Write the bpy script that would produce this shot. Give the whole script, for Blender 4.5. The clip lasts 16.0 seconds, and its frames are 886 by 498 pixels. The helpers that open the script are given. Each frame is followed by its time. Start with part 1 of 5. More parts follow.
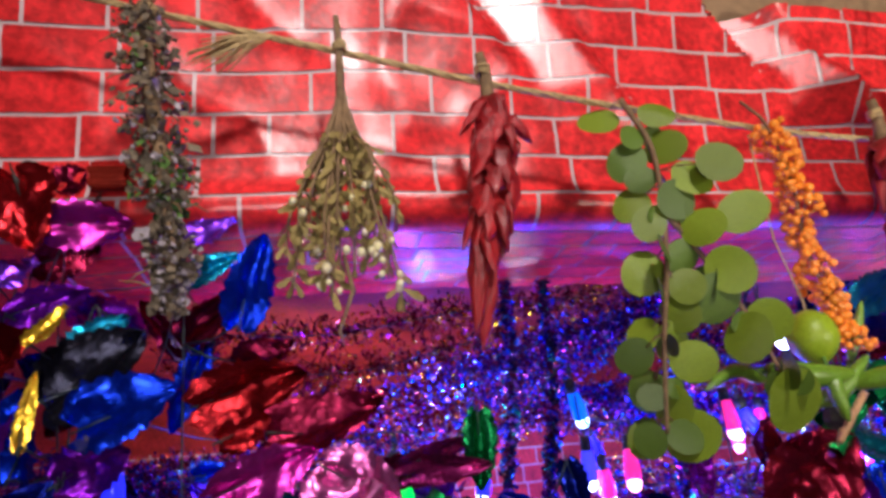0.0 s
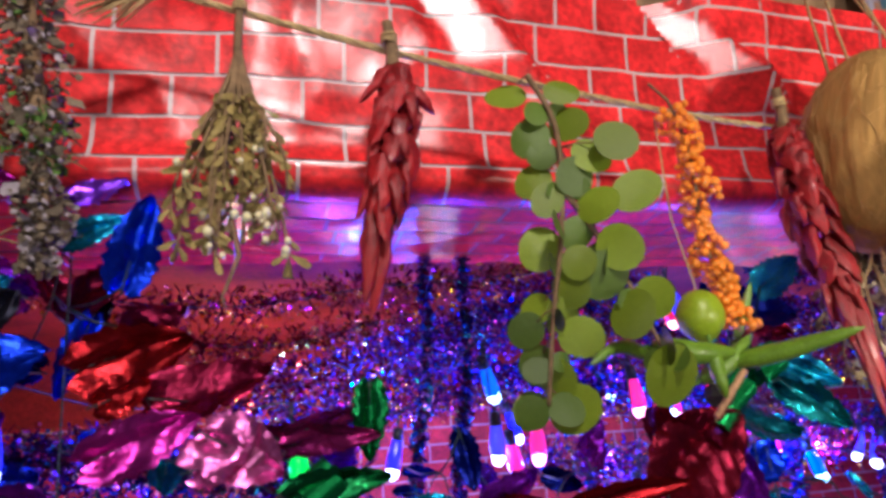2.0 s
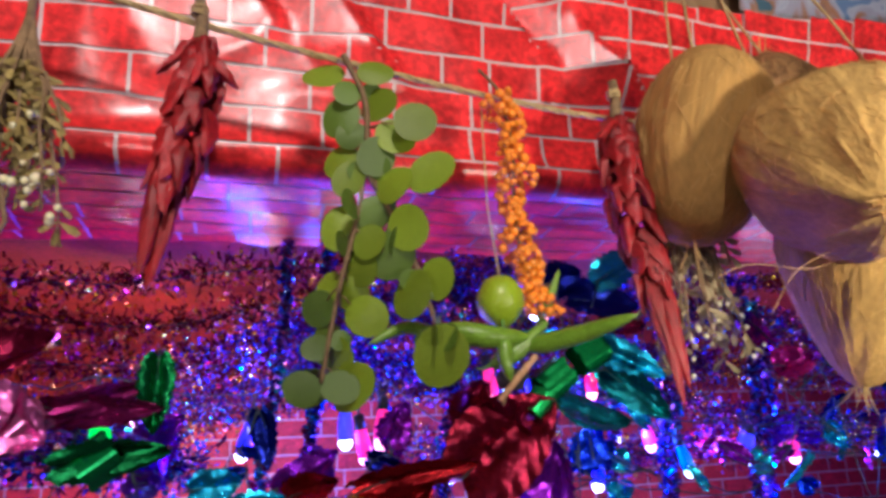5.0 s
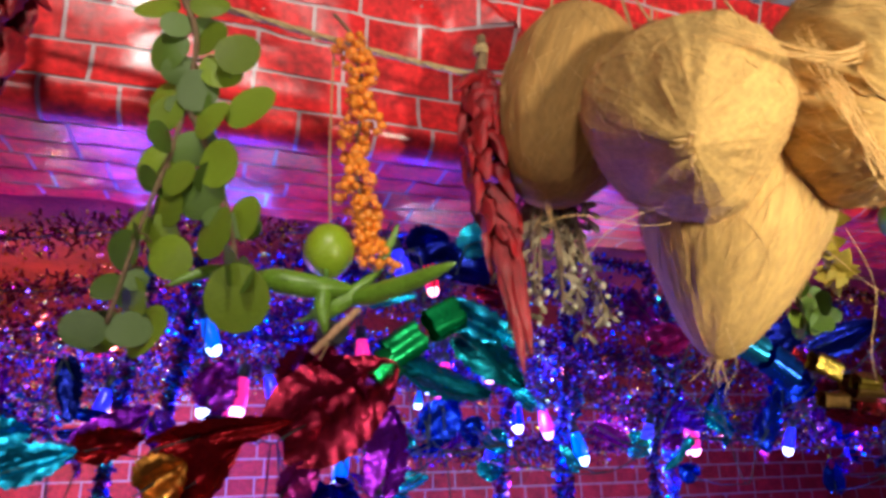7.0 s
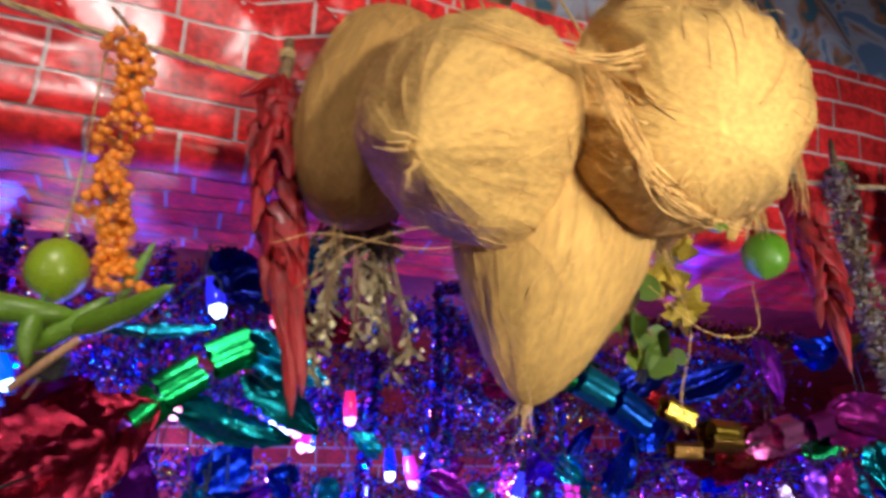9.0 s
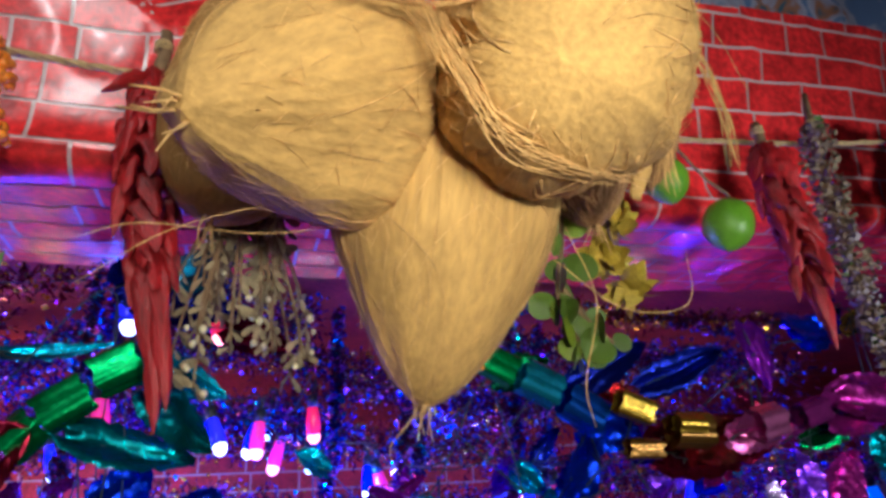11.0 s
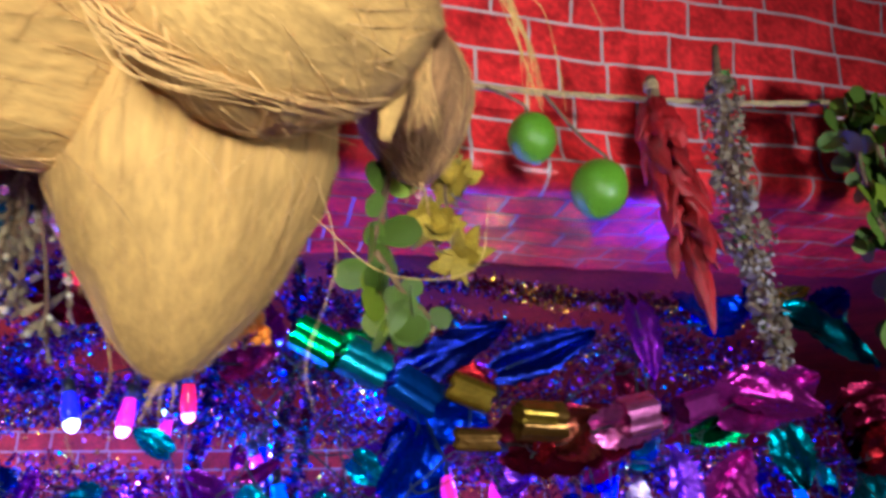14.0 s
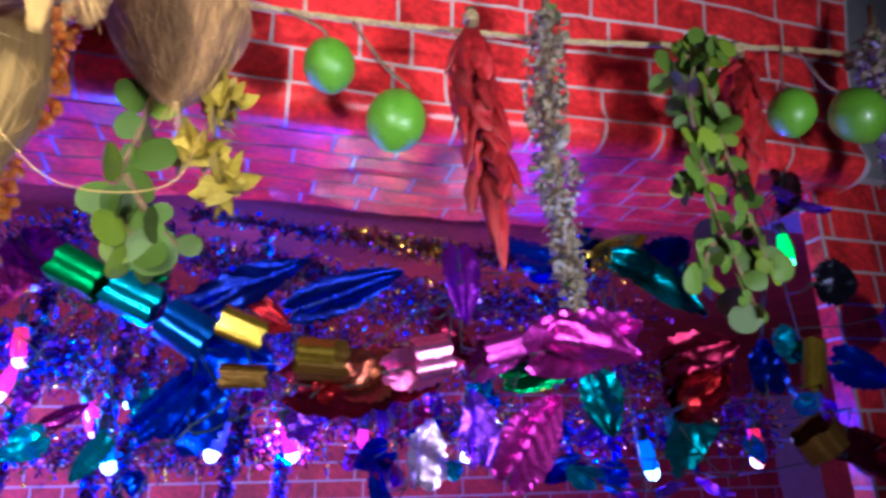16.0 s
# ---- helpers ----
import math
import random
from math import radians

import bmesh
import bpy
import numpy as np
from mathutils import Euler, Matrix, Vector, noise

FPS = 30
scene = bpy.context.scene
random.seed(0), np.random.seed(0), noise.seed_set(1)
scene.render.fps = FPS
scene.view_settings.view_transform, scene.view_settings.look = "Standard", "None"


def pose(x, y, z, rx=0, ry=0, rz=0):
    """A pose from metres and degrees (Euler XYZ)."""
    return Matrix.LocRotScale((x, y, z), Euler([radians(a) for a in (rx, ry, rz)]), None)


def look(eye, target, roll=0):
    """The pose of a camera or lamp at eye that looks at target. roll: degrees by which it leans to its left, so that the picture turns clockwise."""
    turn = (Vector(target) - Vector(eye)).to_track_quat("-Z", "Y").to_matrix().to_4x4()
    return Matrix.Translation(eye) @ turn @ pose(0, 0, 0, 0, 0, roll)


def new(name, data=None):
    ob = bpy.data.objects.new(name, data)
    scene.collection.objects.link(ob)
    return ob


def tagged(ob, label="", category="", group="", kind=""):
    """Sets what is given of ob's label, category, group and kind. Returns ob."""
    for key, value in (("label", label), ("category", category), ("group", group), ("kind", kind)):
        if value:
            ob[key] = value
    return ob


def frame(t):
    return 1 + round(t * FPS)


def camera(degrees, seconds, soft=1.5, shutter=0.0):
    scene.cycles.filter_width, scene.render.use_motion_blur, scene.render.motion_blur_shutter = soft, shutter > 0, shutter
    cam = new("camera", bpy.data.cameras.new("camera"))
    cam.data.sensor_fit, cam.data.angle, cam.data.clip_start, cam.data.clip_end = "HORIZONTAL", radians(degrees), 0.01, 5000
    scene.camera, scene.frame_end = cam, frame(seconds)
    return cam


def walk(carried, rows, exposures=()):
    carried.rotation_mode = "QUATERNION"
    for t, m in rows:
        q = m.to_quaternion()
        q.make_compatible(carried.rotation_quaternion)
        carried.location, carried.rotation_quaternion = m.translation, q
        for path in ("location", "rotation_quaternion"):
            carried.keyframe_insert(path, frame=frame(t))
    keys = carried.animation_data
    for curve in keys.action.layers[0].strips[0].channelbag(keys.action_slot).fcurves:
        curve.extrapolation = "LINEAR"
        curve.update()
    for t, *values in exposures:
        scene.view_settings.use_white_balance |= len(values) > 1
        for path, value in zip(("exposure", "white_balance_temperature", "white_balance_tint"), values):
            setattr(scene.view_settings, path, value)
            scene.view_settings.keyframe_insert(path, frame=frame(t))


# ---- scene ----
cam = camera(67.9, 16.0, soft=3.3, shutter=0.7)
METRES, EYE, TILT, LEAN, TURN = 1.0, 1.5, 19.0, 4.8, -11.0
ROWS = [
    (0.0, 0.0, 0.0, 0.0, 0.0, 0.0, -0.0),
    (0.5, 0.0121, 0.0012, -0.0038, -0.54, -0.76, -0.71),
    (1.0, 0.0275, 0.0058, -0.0086, -1.49, -0.97, -1.05),
    (1.5, 0.0378, 0.0036, -0.0085, -2.97, -1.24, -1.7),
    (2.0, 0.0504, 0.0019, -0.008, -3.43, -1.51, -1.88),
    (2.5, 0.0738, 0.0062, -0.0147, -4.48, -1.92, -2.44),
    (3.0, 0.0901, 0.0033, -0.0145, -3.83, -1.72, -2.59),
    (3.5, 0.1204, 0.0006, -0.0152, -3.46, -2.05, -2.6),
    (4.0, 0.156, -0.0173, -0.0067, -3.18, -2.03, -2.58),
    (6.5, 0.2811, 0.0052, -0.0441, -7.41, -0.92, -6.18),
    (7.0, 0.3258, 0.0111, -0.0507, -6.22, -0.96, -6.07),
    (7.5, 0.3612, 0.0432, -0.0489, -6.72, 1.65, -7.17),
    (8.0, 0.3934, 0.0447, -0.0446, -6.93, 2.3, -7.61),
    (8.5, 0.4408, 0.0573, -0.0479, -8.6, 2.63, -7.95),
    (9.0, 0.48, 0.057, -0.0422, -8.6, 2.49, -7.41),
    (9.5, 0.5364, 0.0704, -0.0537, -8.49, 3.32, -5.72),
    (10.0, 0.5656, 0.0839, -0.0605, -7.97, 3.64, -4.29),
    (12.5, 0.6815, 0.1204, -0.0355, 0.35, 3.15, -3.63),
    (13.0, 0.7227, 0.1312, -0.0429, -0.56, 2.71, -3.79),
    (13.5, 0.7444, 0.1398, -0.0459, -0.91, 2.8, -3.89),
    (14.0, 0.7689, 0.1549, -0.0544, -2.12, 2.09, -4.48),
    (14.5, 0.8077, 0.1732, -0.0649, -2.41, 1.49, -4.49),
    (15.0, 0.8514, 0.1791, -0.0714, -2.55, 0.51, -4.42),
    (15.5, 0.8857, 0.1781, -0.0735, -3.24, 0.06, -4.85),
    (16.0, 0.9207, 0.1712, -0.0696, -4.09, -0.26, -5.55),
]
walk(cam, [(t, pose(0, 0, EYE, TILT, LEAN, TURN) @ pose(METRES * x, METRES * y, METRES * z, 90 + pitch, roll, yaw)) for t, x, y, z, yaw, pitch, roll in ROWS],
     exposures=((0.0, -0.1, 5850, 17), (3.5, -0.08, 5850, 17), (7.5, -0.28, 5900, 12), (10.0, -0.6, 5700, 12), (12.5, -0.9, 5250, 10), (14.5, -0.2, 5200, 12), (16.0, 0.16, 4950, 13)))

# ---- world and lights ----
world = bpy.data.worlds.new("room_air")
scene.world = world
world.use_nodes = True
world.node_tree.nodes["Background"].inputs[0].default_value = (0.75, 0.72, 0.9, 1)
world.node_tree.nodes["Background"].inputs[1].default_value = 0.03


def lamp(name, kind, place, target, energy, colour, size):
    data = bpy.data.lights.new(name, kind)
    data.energy, data.color = energy, colour
    if kind == "AREA":
        data.shape, data.size = "DISK", size
    else:
        data.shadow_soft_size = size
    ob = new(name, data)
    ob.matrix_world = look(place, target)
    return ob


# unseen lamps added behind the camera: one high, three fixed low for one carried light
lamp("high_unseen_light", "AREA", (0.18, -0.70, 2.36), (0.0, 0.5, 1.78), 4.7, (1.0, 0.86, 0.72), 0.13).data.spread = radians(92)
lamp("carried_light_stand_in", "AREA", (1.34, -0.14, 1.38), (1.18, 0.5, 1.72), 1.35, (1.0, 0.93, 0.86), 0.11).data.spread = radians(86)
lamp("carried_light_stand_in", "AREA", (-0.06, -0.24, 1.42), (0.06, 0.5, 1.74), 0.62, (1.0, 0.90, 0.80), 0.08).data.spread = radians(98)
lamp("carried_light_stand_in", "AREA", (0.70, -0.36, 1.43), (0.74, 0.40, 1.67), 1.6, (1.0, 0.88, 0.66), 0.06).data.spread = radians(66)
# glow of the fairy string, from among its bulbs
WHITE = (0.95, 0.85, 1.0)
VIOLET, BLUE, ROSE = (0.11, 0.03, 1.0), (0.04, 0.10, 1.0), (0.42, 0.08, 0.85)
# the white and warm ones have no bulb there; added so the tinsel glints
for place, energy, colour in (((-0.12, 0.83, 1.46), 2.5, VIOLET), ((0.1, 0.83, 1.46), 2.5, VIOLET), ((0.33, 0.83, 1.46), 2.8, VIOLET), ((0.47, 0.83, 1.46), 1.6, BLUE), ((0.75, 0.83, 1.46), 3.0, BLUE), ((1.05, 0.83, 1.46), 2.0, VIOLET), ((1.4, 0.83, 1.46), 1.5, VIOLET), ((0.15, 0.98, 1.48), 3.1, ROSE), ((0.6, 1.05, 1.45), 3.5, VIOLET), ((1, 1, 1.45), 3.1, ROSE), ((0.35, 1.3, 1.48), 3.1, BLUE), ((0, 1.28, 1.46), 3.2, (1.0, 0.62, 0.16)), ((0.24, 1.32, 1.46), 1.6, (1.0, 0.62, 0.16)), ((1.2, 1.2, 1.42), 0.8, (1.0, 0.55, 0.16)), ((0.3, 0.83, 1.4), 1.4, BLUE), ((0.95, 0.83, 1.38), 1.6, BLUE), ((1.3, 0.85, 1.4), 1.4, BLUE), ((1.5, 1.05, 1.45), 2.6, VIOLET), ((0.61, 0.83, 1.46), 2.2, VIOLET), ((0.2, 1.05, 1.6), 2.4, BLUE), ((0.95, 1.15, 1.6), 2.2, BLUE), ((0.03, 1.2, 1.45), 0.56, WHITE), ((0.4, 1.2, 1.44), 0.49, WHITE), ((0.75, 1.2, 1.44), 0.49, WHITE), ((1.1, 1.2, 1.43), 0.49, WHITE), ((1.42, 1.2, 1.43), 0.42, WHITE)):
    lamp("fairy_glow", "POINT", place, (0, 0, 0), energy * 1.35, colour, 0.008)


# ---- materials ----
def material(name, colour, rough=0.5, metal=0.0, spread=0.15, scale=40.0, bump=0.2, stretch=(1, 1, 1), coat=0.0, island=0.0, glow=0.0, fine=8.0, depth=0.002, through_light=0.0):
    """A noisy two-scale material: large stains, fine grain and relief."""
    m = bpy.data.materials.new(name)
    m.use_nodes = True
    nt = m.node_tree
    n, l = nt.nodes, nt.links
    b = n["Principled BSDF"]
    tc, mp = n.new("ShaderNodeTexCoord"), n.new("ShaderNodeMapping")
    mp.inputs["Scale"].default_value = stretch
    l.new(tc.outputs["Object"], mp.inputs[0])
    big, small = n.new("ShaderNodeTexNoise"), n.new("ShaderNodeTexNoise")
    big.inputs["Scale"].default_value, small.inputs["Scale"].default_value = scale, scale * fine
    big.inputs["Detail"].default_value, small.inputs["Detail"].default_value = 3, 4
    for t in (big, small):
        l.new(mp.outputs[0], t.inputs["Vector"])
    add = n.new("ShaderNodeMath")
    add.operation = "ADD"
    l.new(big.outputs[0], add.inputs[0]), l.new(small.outputs[0], add.inputs[1])
    half = n.new("ShaderNodeMapRange")
    half.inputs[1].default_value, half.inputs[2].default_value = 0.7, 1.3
    half.inputs[3].default_value, half.inputs[4].default_value = 1 - spread, 1 + spread
    l.new(add.outputs[0], half.inputs[0])
    value = half.outputs[0]
    if island:
        oi, geo = n.new("ShaderNodeObjectInfo"), n.new("ShaderNodeNewGeometry")
        s = n.new("ShaderNodeMath")
        s.operation = "ADD"
        l.new(oi.outputs["Random"], s.inputs[0]), l.new(geo.outputs["Random Per Island"], s.inputs[1])
        r = n.new("ShaderNodeMapRange")
        r.inputs[1].default_value, r.inputs[2].default_value = 0.2, 1.8
        r.inputs[3].default_value, r.inputs[4].default_value = 1 - island, 1 + island
        l.new(s.outputs[0], r.inputs[0])
        mul = n.new("ShaderNodeMath")
        mul.operation = "MULTIPLY"
        l.new(value, mul.inputs[0]), l.new(r.outputs[0], mul.inputs[1])
        value = mul.outputs[0]
    hsv = n.new("ShaderNodeHueSaturation")
    hsv.inputs["Color"].default_value = (*colour, 1)
    l.new(value, hsv.inputs["Value"])
    l.new(hsv.outputs[0], b.inputs["Base Color"])
    b.inputs["Roughness"].default_value, b.inputs["Metallic"].default_value = rough, metal
    b.inputs["Coat Weight"].default_value = coat
    if through_light:
        b.inputs["Subsurface Weight"].default_value = through_light
        b.inputs["Subsurface Radius"].default_value = (0.004, 0.003, 0.001)
    if bump:
        bp = n.new("ShaderNodeBump")
        bp.inputs["Strength"].default_value, bp.inputs["Distance"].default_value = bump, depth
        l.new(add.outputs[0], bp.inputs["Height"])
        l.new(bp.outputs[0], b.inputs["Normal"])
    if glow:
        b.inputs["Emission Color"].default_value, b.inputs["Emission Strength"].default_value = (*colour, 1), glow
    return m


def tinsel_material(name, colours):
    """Metal strips, each of one of the given colours."""
    m = bpy.data.materials.new(name)
    m.use_nodes = True
    n, l = m.node_tree.nodes, m.node_tree.links
    b = n["Principled BSDF"]
    geo, ramp = n.new("ShaderNodeNewGeometry"), n.new("ShaderNodeValToRGB")
    ramp.color_ramp.interpolation = "CONSTANT"
    el = ramp.color_ramp.elements
    for i, c in enumerate(colours):
        e = el[i] if i < 2 else el.new(0.99)
        e.color = (*c, 1)
    for i in range(len(colours)):
        el[i].position = i / len(colours)
    l.new(geo.outputs["Random Per Island"], ramp.inputs[0])
    l.new(ramp.outputs[0], b.inputs["Base Color"])
    shine = n.new("ShaderNodeMapRange")
    shine.inputs[1].default_value, shine.inputs[2].default_value = 0.05, 0.35
    shine.inputs[3].default_value, shine.inputs[4].default_value = 0.42, 0.26
    l.new(ramp.outputs[0], shine.inputs[0])
    l.new(shine.outputs[0], b.inputs["Roughness"])
    b.inputs["Metallic"].default_value = 0.9
    return m


M_BRICK = material("printed_brick_foil", (0.70, 0.028, 0.028), 0.30, spread=0.5, scale=26, bump=0.2, coat=0.04, island=0.12, fine=5, depth=0.0015)
M_MORTAR = material("printed_mortar_foil", (0.60, 0.50, 0.50), 0.28, spread=0.12, scale=30, bump=0.2, coat=0.04, depth=0.0015)
# darker, rougher copies of the brick and mortar foil, for the recess's back wall
M_BACK_BRICK = material("darker_printed_brick", (0.42, 0.020, 0.030), 0.6, spread=0.5, scale=26, bump=0.2, island=0.15, fine=5)
M_BACK_MORTAR = material("darker_printed_mortar", (0.46, 0.40, 0.44), 0.6, spread=0.15, scale=30, bump=0.2)
M_CLOTH = material("dark_red_cloth", (0.30, 0.018, 0.016), 0.8, spread=0.4, scale=14, bump=0.4)
M_PLASTER = material("grey_plaster", (0.34, 0.33, 0.33), 0.85, spread=0.12, scale=6, bump=0.3)
M_CARD = material("brown_board", (0.34, 0.21, 0.11), 0.8, spread=0.2, scale=9, bump=0.3)
M_TWINE = material("jute_twine", (0.50, 0.36, 0.16), 0.9, spread=0.35, scale=220, bump=0.8, depth=0.001)
M_STEM = material("dry_stem", (0.21, 0.13, 0.06), 0.85, spread=0.4, scale=120, bump=0.5, depth=0.001)
M_GREY_FLORET = material("dried_floret", (0.21, 0.16, 0.10), 0.85, spread=0.3, scale=150, bump=0.4, island=0.55)
M_MAUVE_FLORET = material("faded_mauve_floret", (0.36, 0.31, 0.33), 0.8, spread=0.3, scale=150, bump=0.3, island=0.3)
M_MOSS = material("moss_green_leaf", (0.09, 0.20, 0.02), 0.7, spread=0.4, scale=120, island=0.4)
M_OLIVE = material("dry_olive_leaf", (0.27, 0.20, 0.055), 0.7, spread=0.4, scale=90, island=0.4, bump=0.4)
M_GREY_LEAF = material("dry_grey_leaf", (0.30, 0.24, 0.13), 0.8, spread=0.35, scale=90, island=0.4, bump=0.4)
M_WHITE_BERRY = material("white_berry", (0.66, 0.60, 0.36), 0.35, spread=0.2, scale=120, coat=0.3, through_light=0.3, bump=0.1)
M_CHILLI = material("dried_red_chilli", (0.26, 0.008, 0.010), 0.4, spread=0.6, scale=70, bump=0.45, coat=0.12, island=0.4, stretch=(1, 1, 0.35), depth=0.003)
M_EUC = material("eucalyptus_leaf", (0.17, 0.24, 0.012), 0.42, spread=0.3, scale=45, bump=0.2, island=0.5, through_light=0.15)
M_EUC_DARK = material("dark_eucalyptus_leaf", (0.085, 0.145, 0.014), 0.45, spread=0.3, scale=45, bump=0.2, island=0.5)
M_ORANGE = material("orange_berry", (0.80, 0.24, 0.01), 0.35, spread=0.3, scale=160, island=0.3, coat=0.2, bump=0.15)
M_LIME = material("lime_skin", (0.12, 0.30, 0.012), 0.38, spread=0.22, scale=28, bump=0.35, coat=0.25, fine=22, depth=0.001)
M_YLIME = material("yellow_green_lime_skin", (0.28, 0.40, 0.012), 0.38, spread=0.2, scale=28, bump=0.35, coat=0.25, fine=22, depth=0.001)
M_GCHILLI = material("green_chilli", (0.16, 0.30, 0.02), 0.35, spread=0.25, scale=60, bump=0.2, coat=0.3)
M_COAL = material("charcoal", (0.05, 0.045, 0.045), 0.8, spread=0.4, scale=80, bump=0.9)
M_WOOD = material("pale_wood", (0.55, 0.30, 0.15), 0.7, spread=0.3, scale=60, stretch=(1, 1, 0.2))
M_YELLOW = material("dried_yellow_petal", (0.42, 0.30, 0.02), 0.7, spread=0.3, scale=60, island=0.3)
M_HUSK = material("coconut_husk", (0.56, 0.34, 0.095), 0.9, spread=0.24, scale=26, bump=0.5, stretch=(1, 1, 0.035), fine=9, depth=0.003)
M_TAN_HUSK = material("tan_coconut_husk", (0.44, 0.24, 0.060), 0.9, spread=0.24, scale=26, bump=0.5, stretch=(1, 1, 0.035), fine=9, depth=0.003)
M_BROWN_HUSK = material("brown_coconut_husk", (0.33, 0.17, 0.06), 0.85, spread=0.45, scale=30, bump=1.0, stretch=(1, 1, 0.09), fine=7, depth=0.004)
M_FIBRE = material("husk_fibre", (0.58, 0.36, 0.12), 0.8, spread=0.3, scale=90, bump=0.3, island=0.3)
M_WIRE = material("dark_green_wire", (0.01, 0.025, 0.02), 0.45, spread=0.2, scale=60)

FOIL = {}
for foil_name, c in (("red", (0.30, 0.008, 0.012)), ("wine", (0.20, 0.006, 0.035)), ("ribred", (0.22, 0.008, 0.030)), ("magenta", (0.52, 0.03, 0.34)), ("ribmag", (0.55, 0.03, 0.38)), ("pink", (0.80, 0.16, 0.50)), ("plum", (0.35, 0.02, 0.16)), ("purple", (0.30, 0.02, 0.60)), ("violet", (0.28, 0.06, 0.95)), ("lilac", (0.75, 0.55, 0.95)), ("blue", (0.008, 0.04, 0.70)), ("navy", (0.006, 0.014, 0.24)), ("teal", (0.02, 0.38, 0.62)), ("darkteal", (0.008, 0.20, 0.24)), ("cyan", (0.04, 0.62, 0.85)), ("green", (0.006, 0.17, 0.045)), ("gold", (0.95, 0.62, 0.04)), ("amber", (0.55, 0.22, 0.03)), ("brown", (0.30, 0.07, 0.04)), ("black", (0.03, 0.03, 0.05))):
    FOIL[foil_name] = material(foil_name + "_foil", c, 0.24, metal=0.88, spread=0.25, scale=30, bump=0.45, island=0.15, depth=0.002)
BAND = {k: material(k + "_stiff_foil", tuple(0.7 * v for v in c), 0.24, metal=0.8, spread=0.25, scale=30, bump=0.15) for k, c in (("gold", (0.42, 0.27, 0.02)), ("amber", (0.34, 0.17, 0.03)), ("ribred", (0.7, 0.06, 0.03)), ("green", (0.01, 0.42, 0.10)), ("cyan", (0.03, 0.40, 0.62)), ("blue", (0.01, 0.10, 0.60)), ("pink", (0.80, 0.20, 0.50)), ("magenta", (0.50, 0.04, 0.36)))}
# glints of the tinsel, put in as bright colours beside its darker strips
GOLD_GLINT, CYAN_GLINT, PINK_GLINT, LILAC_GLINT, BLUE_GLINT = (1.0, 0.68, 0.05), (0.06, 0.66, 1.0), (1.0, 0.22, 0.55), (0.50, 0.18, 1.0), (0.04, 0.16, 1.0)
TINSEL = {
    "gold": (tinsel_material("gold_tinsel_glint", (GOLD_GLINT, (1.0, 0.55, 0.04), GOLD_GLINT, PINK_GLINT)), tinsel_material("wine_red_tinsel", ((0.10, 0.004, 0.012), (0.06, 0.003, 0.008), (0.15, 0.008, 0.02)))),
    "blue": (tinsel_material("blue_tinsel_glint", (CYAN_GLINT, BLUE_GLINT, LILAC_GLINT, CYAN_GLINT, PINK_GLINT)), tinsel_material("dark_violet_tinsel", ((0.012, 0.012, 0.16), (0.06, 0.006, 0.10), (0.11, 0.005, 0.04)))),
    "mixed": (tinsel_material("mixed_tinsel_glint", (GOLD_GLINT, CYAN_GLINT, PINK_GLINT, LILAC_GLINT, GOLD_GLINT, BLUE_GLINT)), tinsel_material("plum_tinsel", ((0.09, 0.005, 0.045), (0.12, 0.005, 0.02), (0.03, 0.01, 0.13)))),
}
BULB = {}
# the tinted body's saturated glow also stands in for the halo round the tip
for bulb_name, c, body_c, power in (("pink", (1.0, 0.30, 0.55), (1.0, 0.03, 0.30), 10), ("red", (1.0, 0.25, 0.25), (1.0, 0.015, 0.06), 9), ("white", (0.45, 0.55, 1.0), (0.06, 0.06, 1.0), 16), ("cyan", (0.30, 0.62, 1.0), (0.01, 0.14, 1.0), 14), ("blue", (0.40, 0.48, 1.0), (0.03, 0.03, 1.0), 16), ("green", (0.15, 0.9, 0.35), (0.01, 0.8, 0.08), 8), ("yellow", (1.0, 0.75, 0.25), (0.9, 0.4, 0.02), 10)):
    BULB[bulb_name] = (material(bulb_name + "_bulb_tip", c, 0.3, spread=0.05, bump=0, glow=power), material(bulb_name + "_bulb_body", body_c, 0.2, spread=0.1, bump=0, glow=1.25))


# ---- building helpers ----
def mesh(name, verts, faces, mat, smooth=True):
    me = bpy.data.meshes.new(name)
    me.from_pydata([tuple(v) for v in verts], [], faces)
    me.materials.append(mat)
    me.polygons.foreach_set("use_smooth", [smooth] * len(me.polygons))
    me.update()
    return me


def part_of(name, data, parent, label="", m=None):
    ob = new(name, data)
    ob.parent = parent
    if m is not None:
        ob.matrix_basis = m
    if label:
        ob["label"] = label
    return ob


def thing(name, place, label, category, group="", kind=""):
    return placed(tagged(new(name), label, category, group, kind), place)


def placed(ob, place):
    ob.location = place
    ob.empty_display_size = 0.01
    return ob


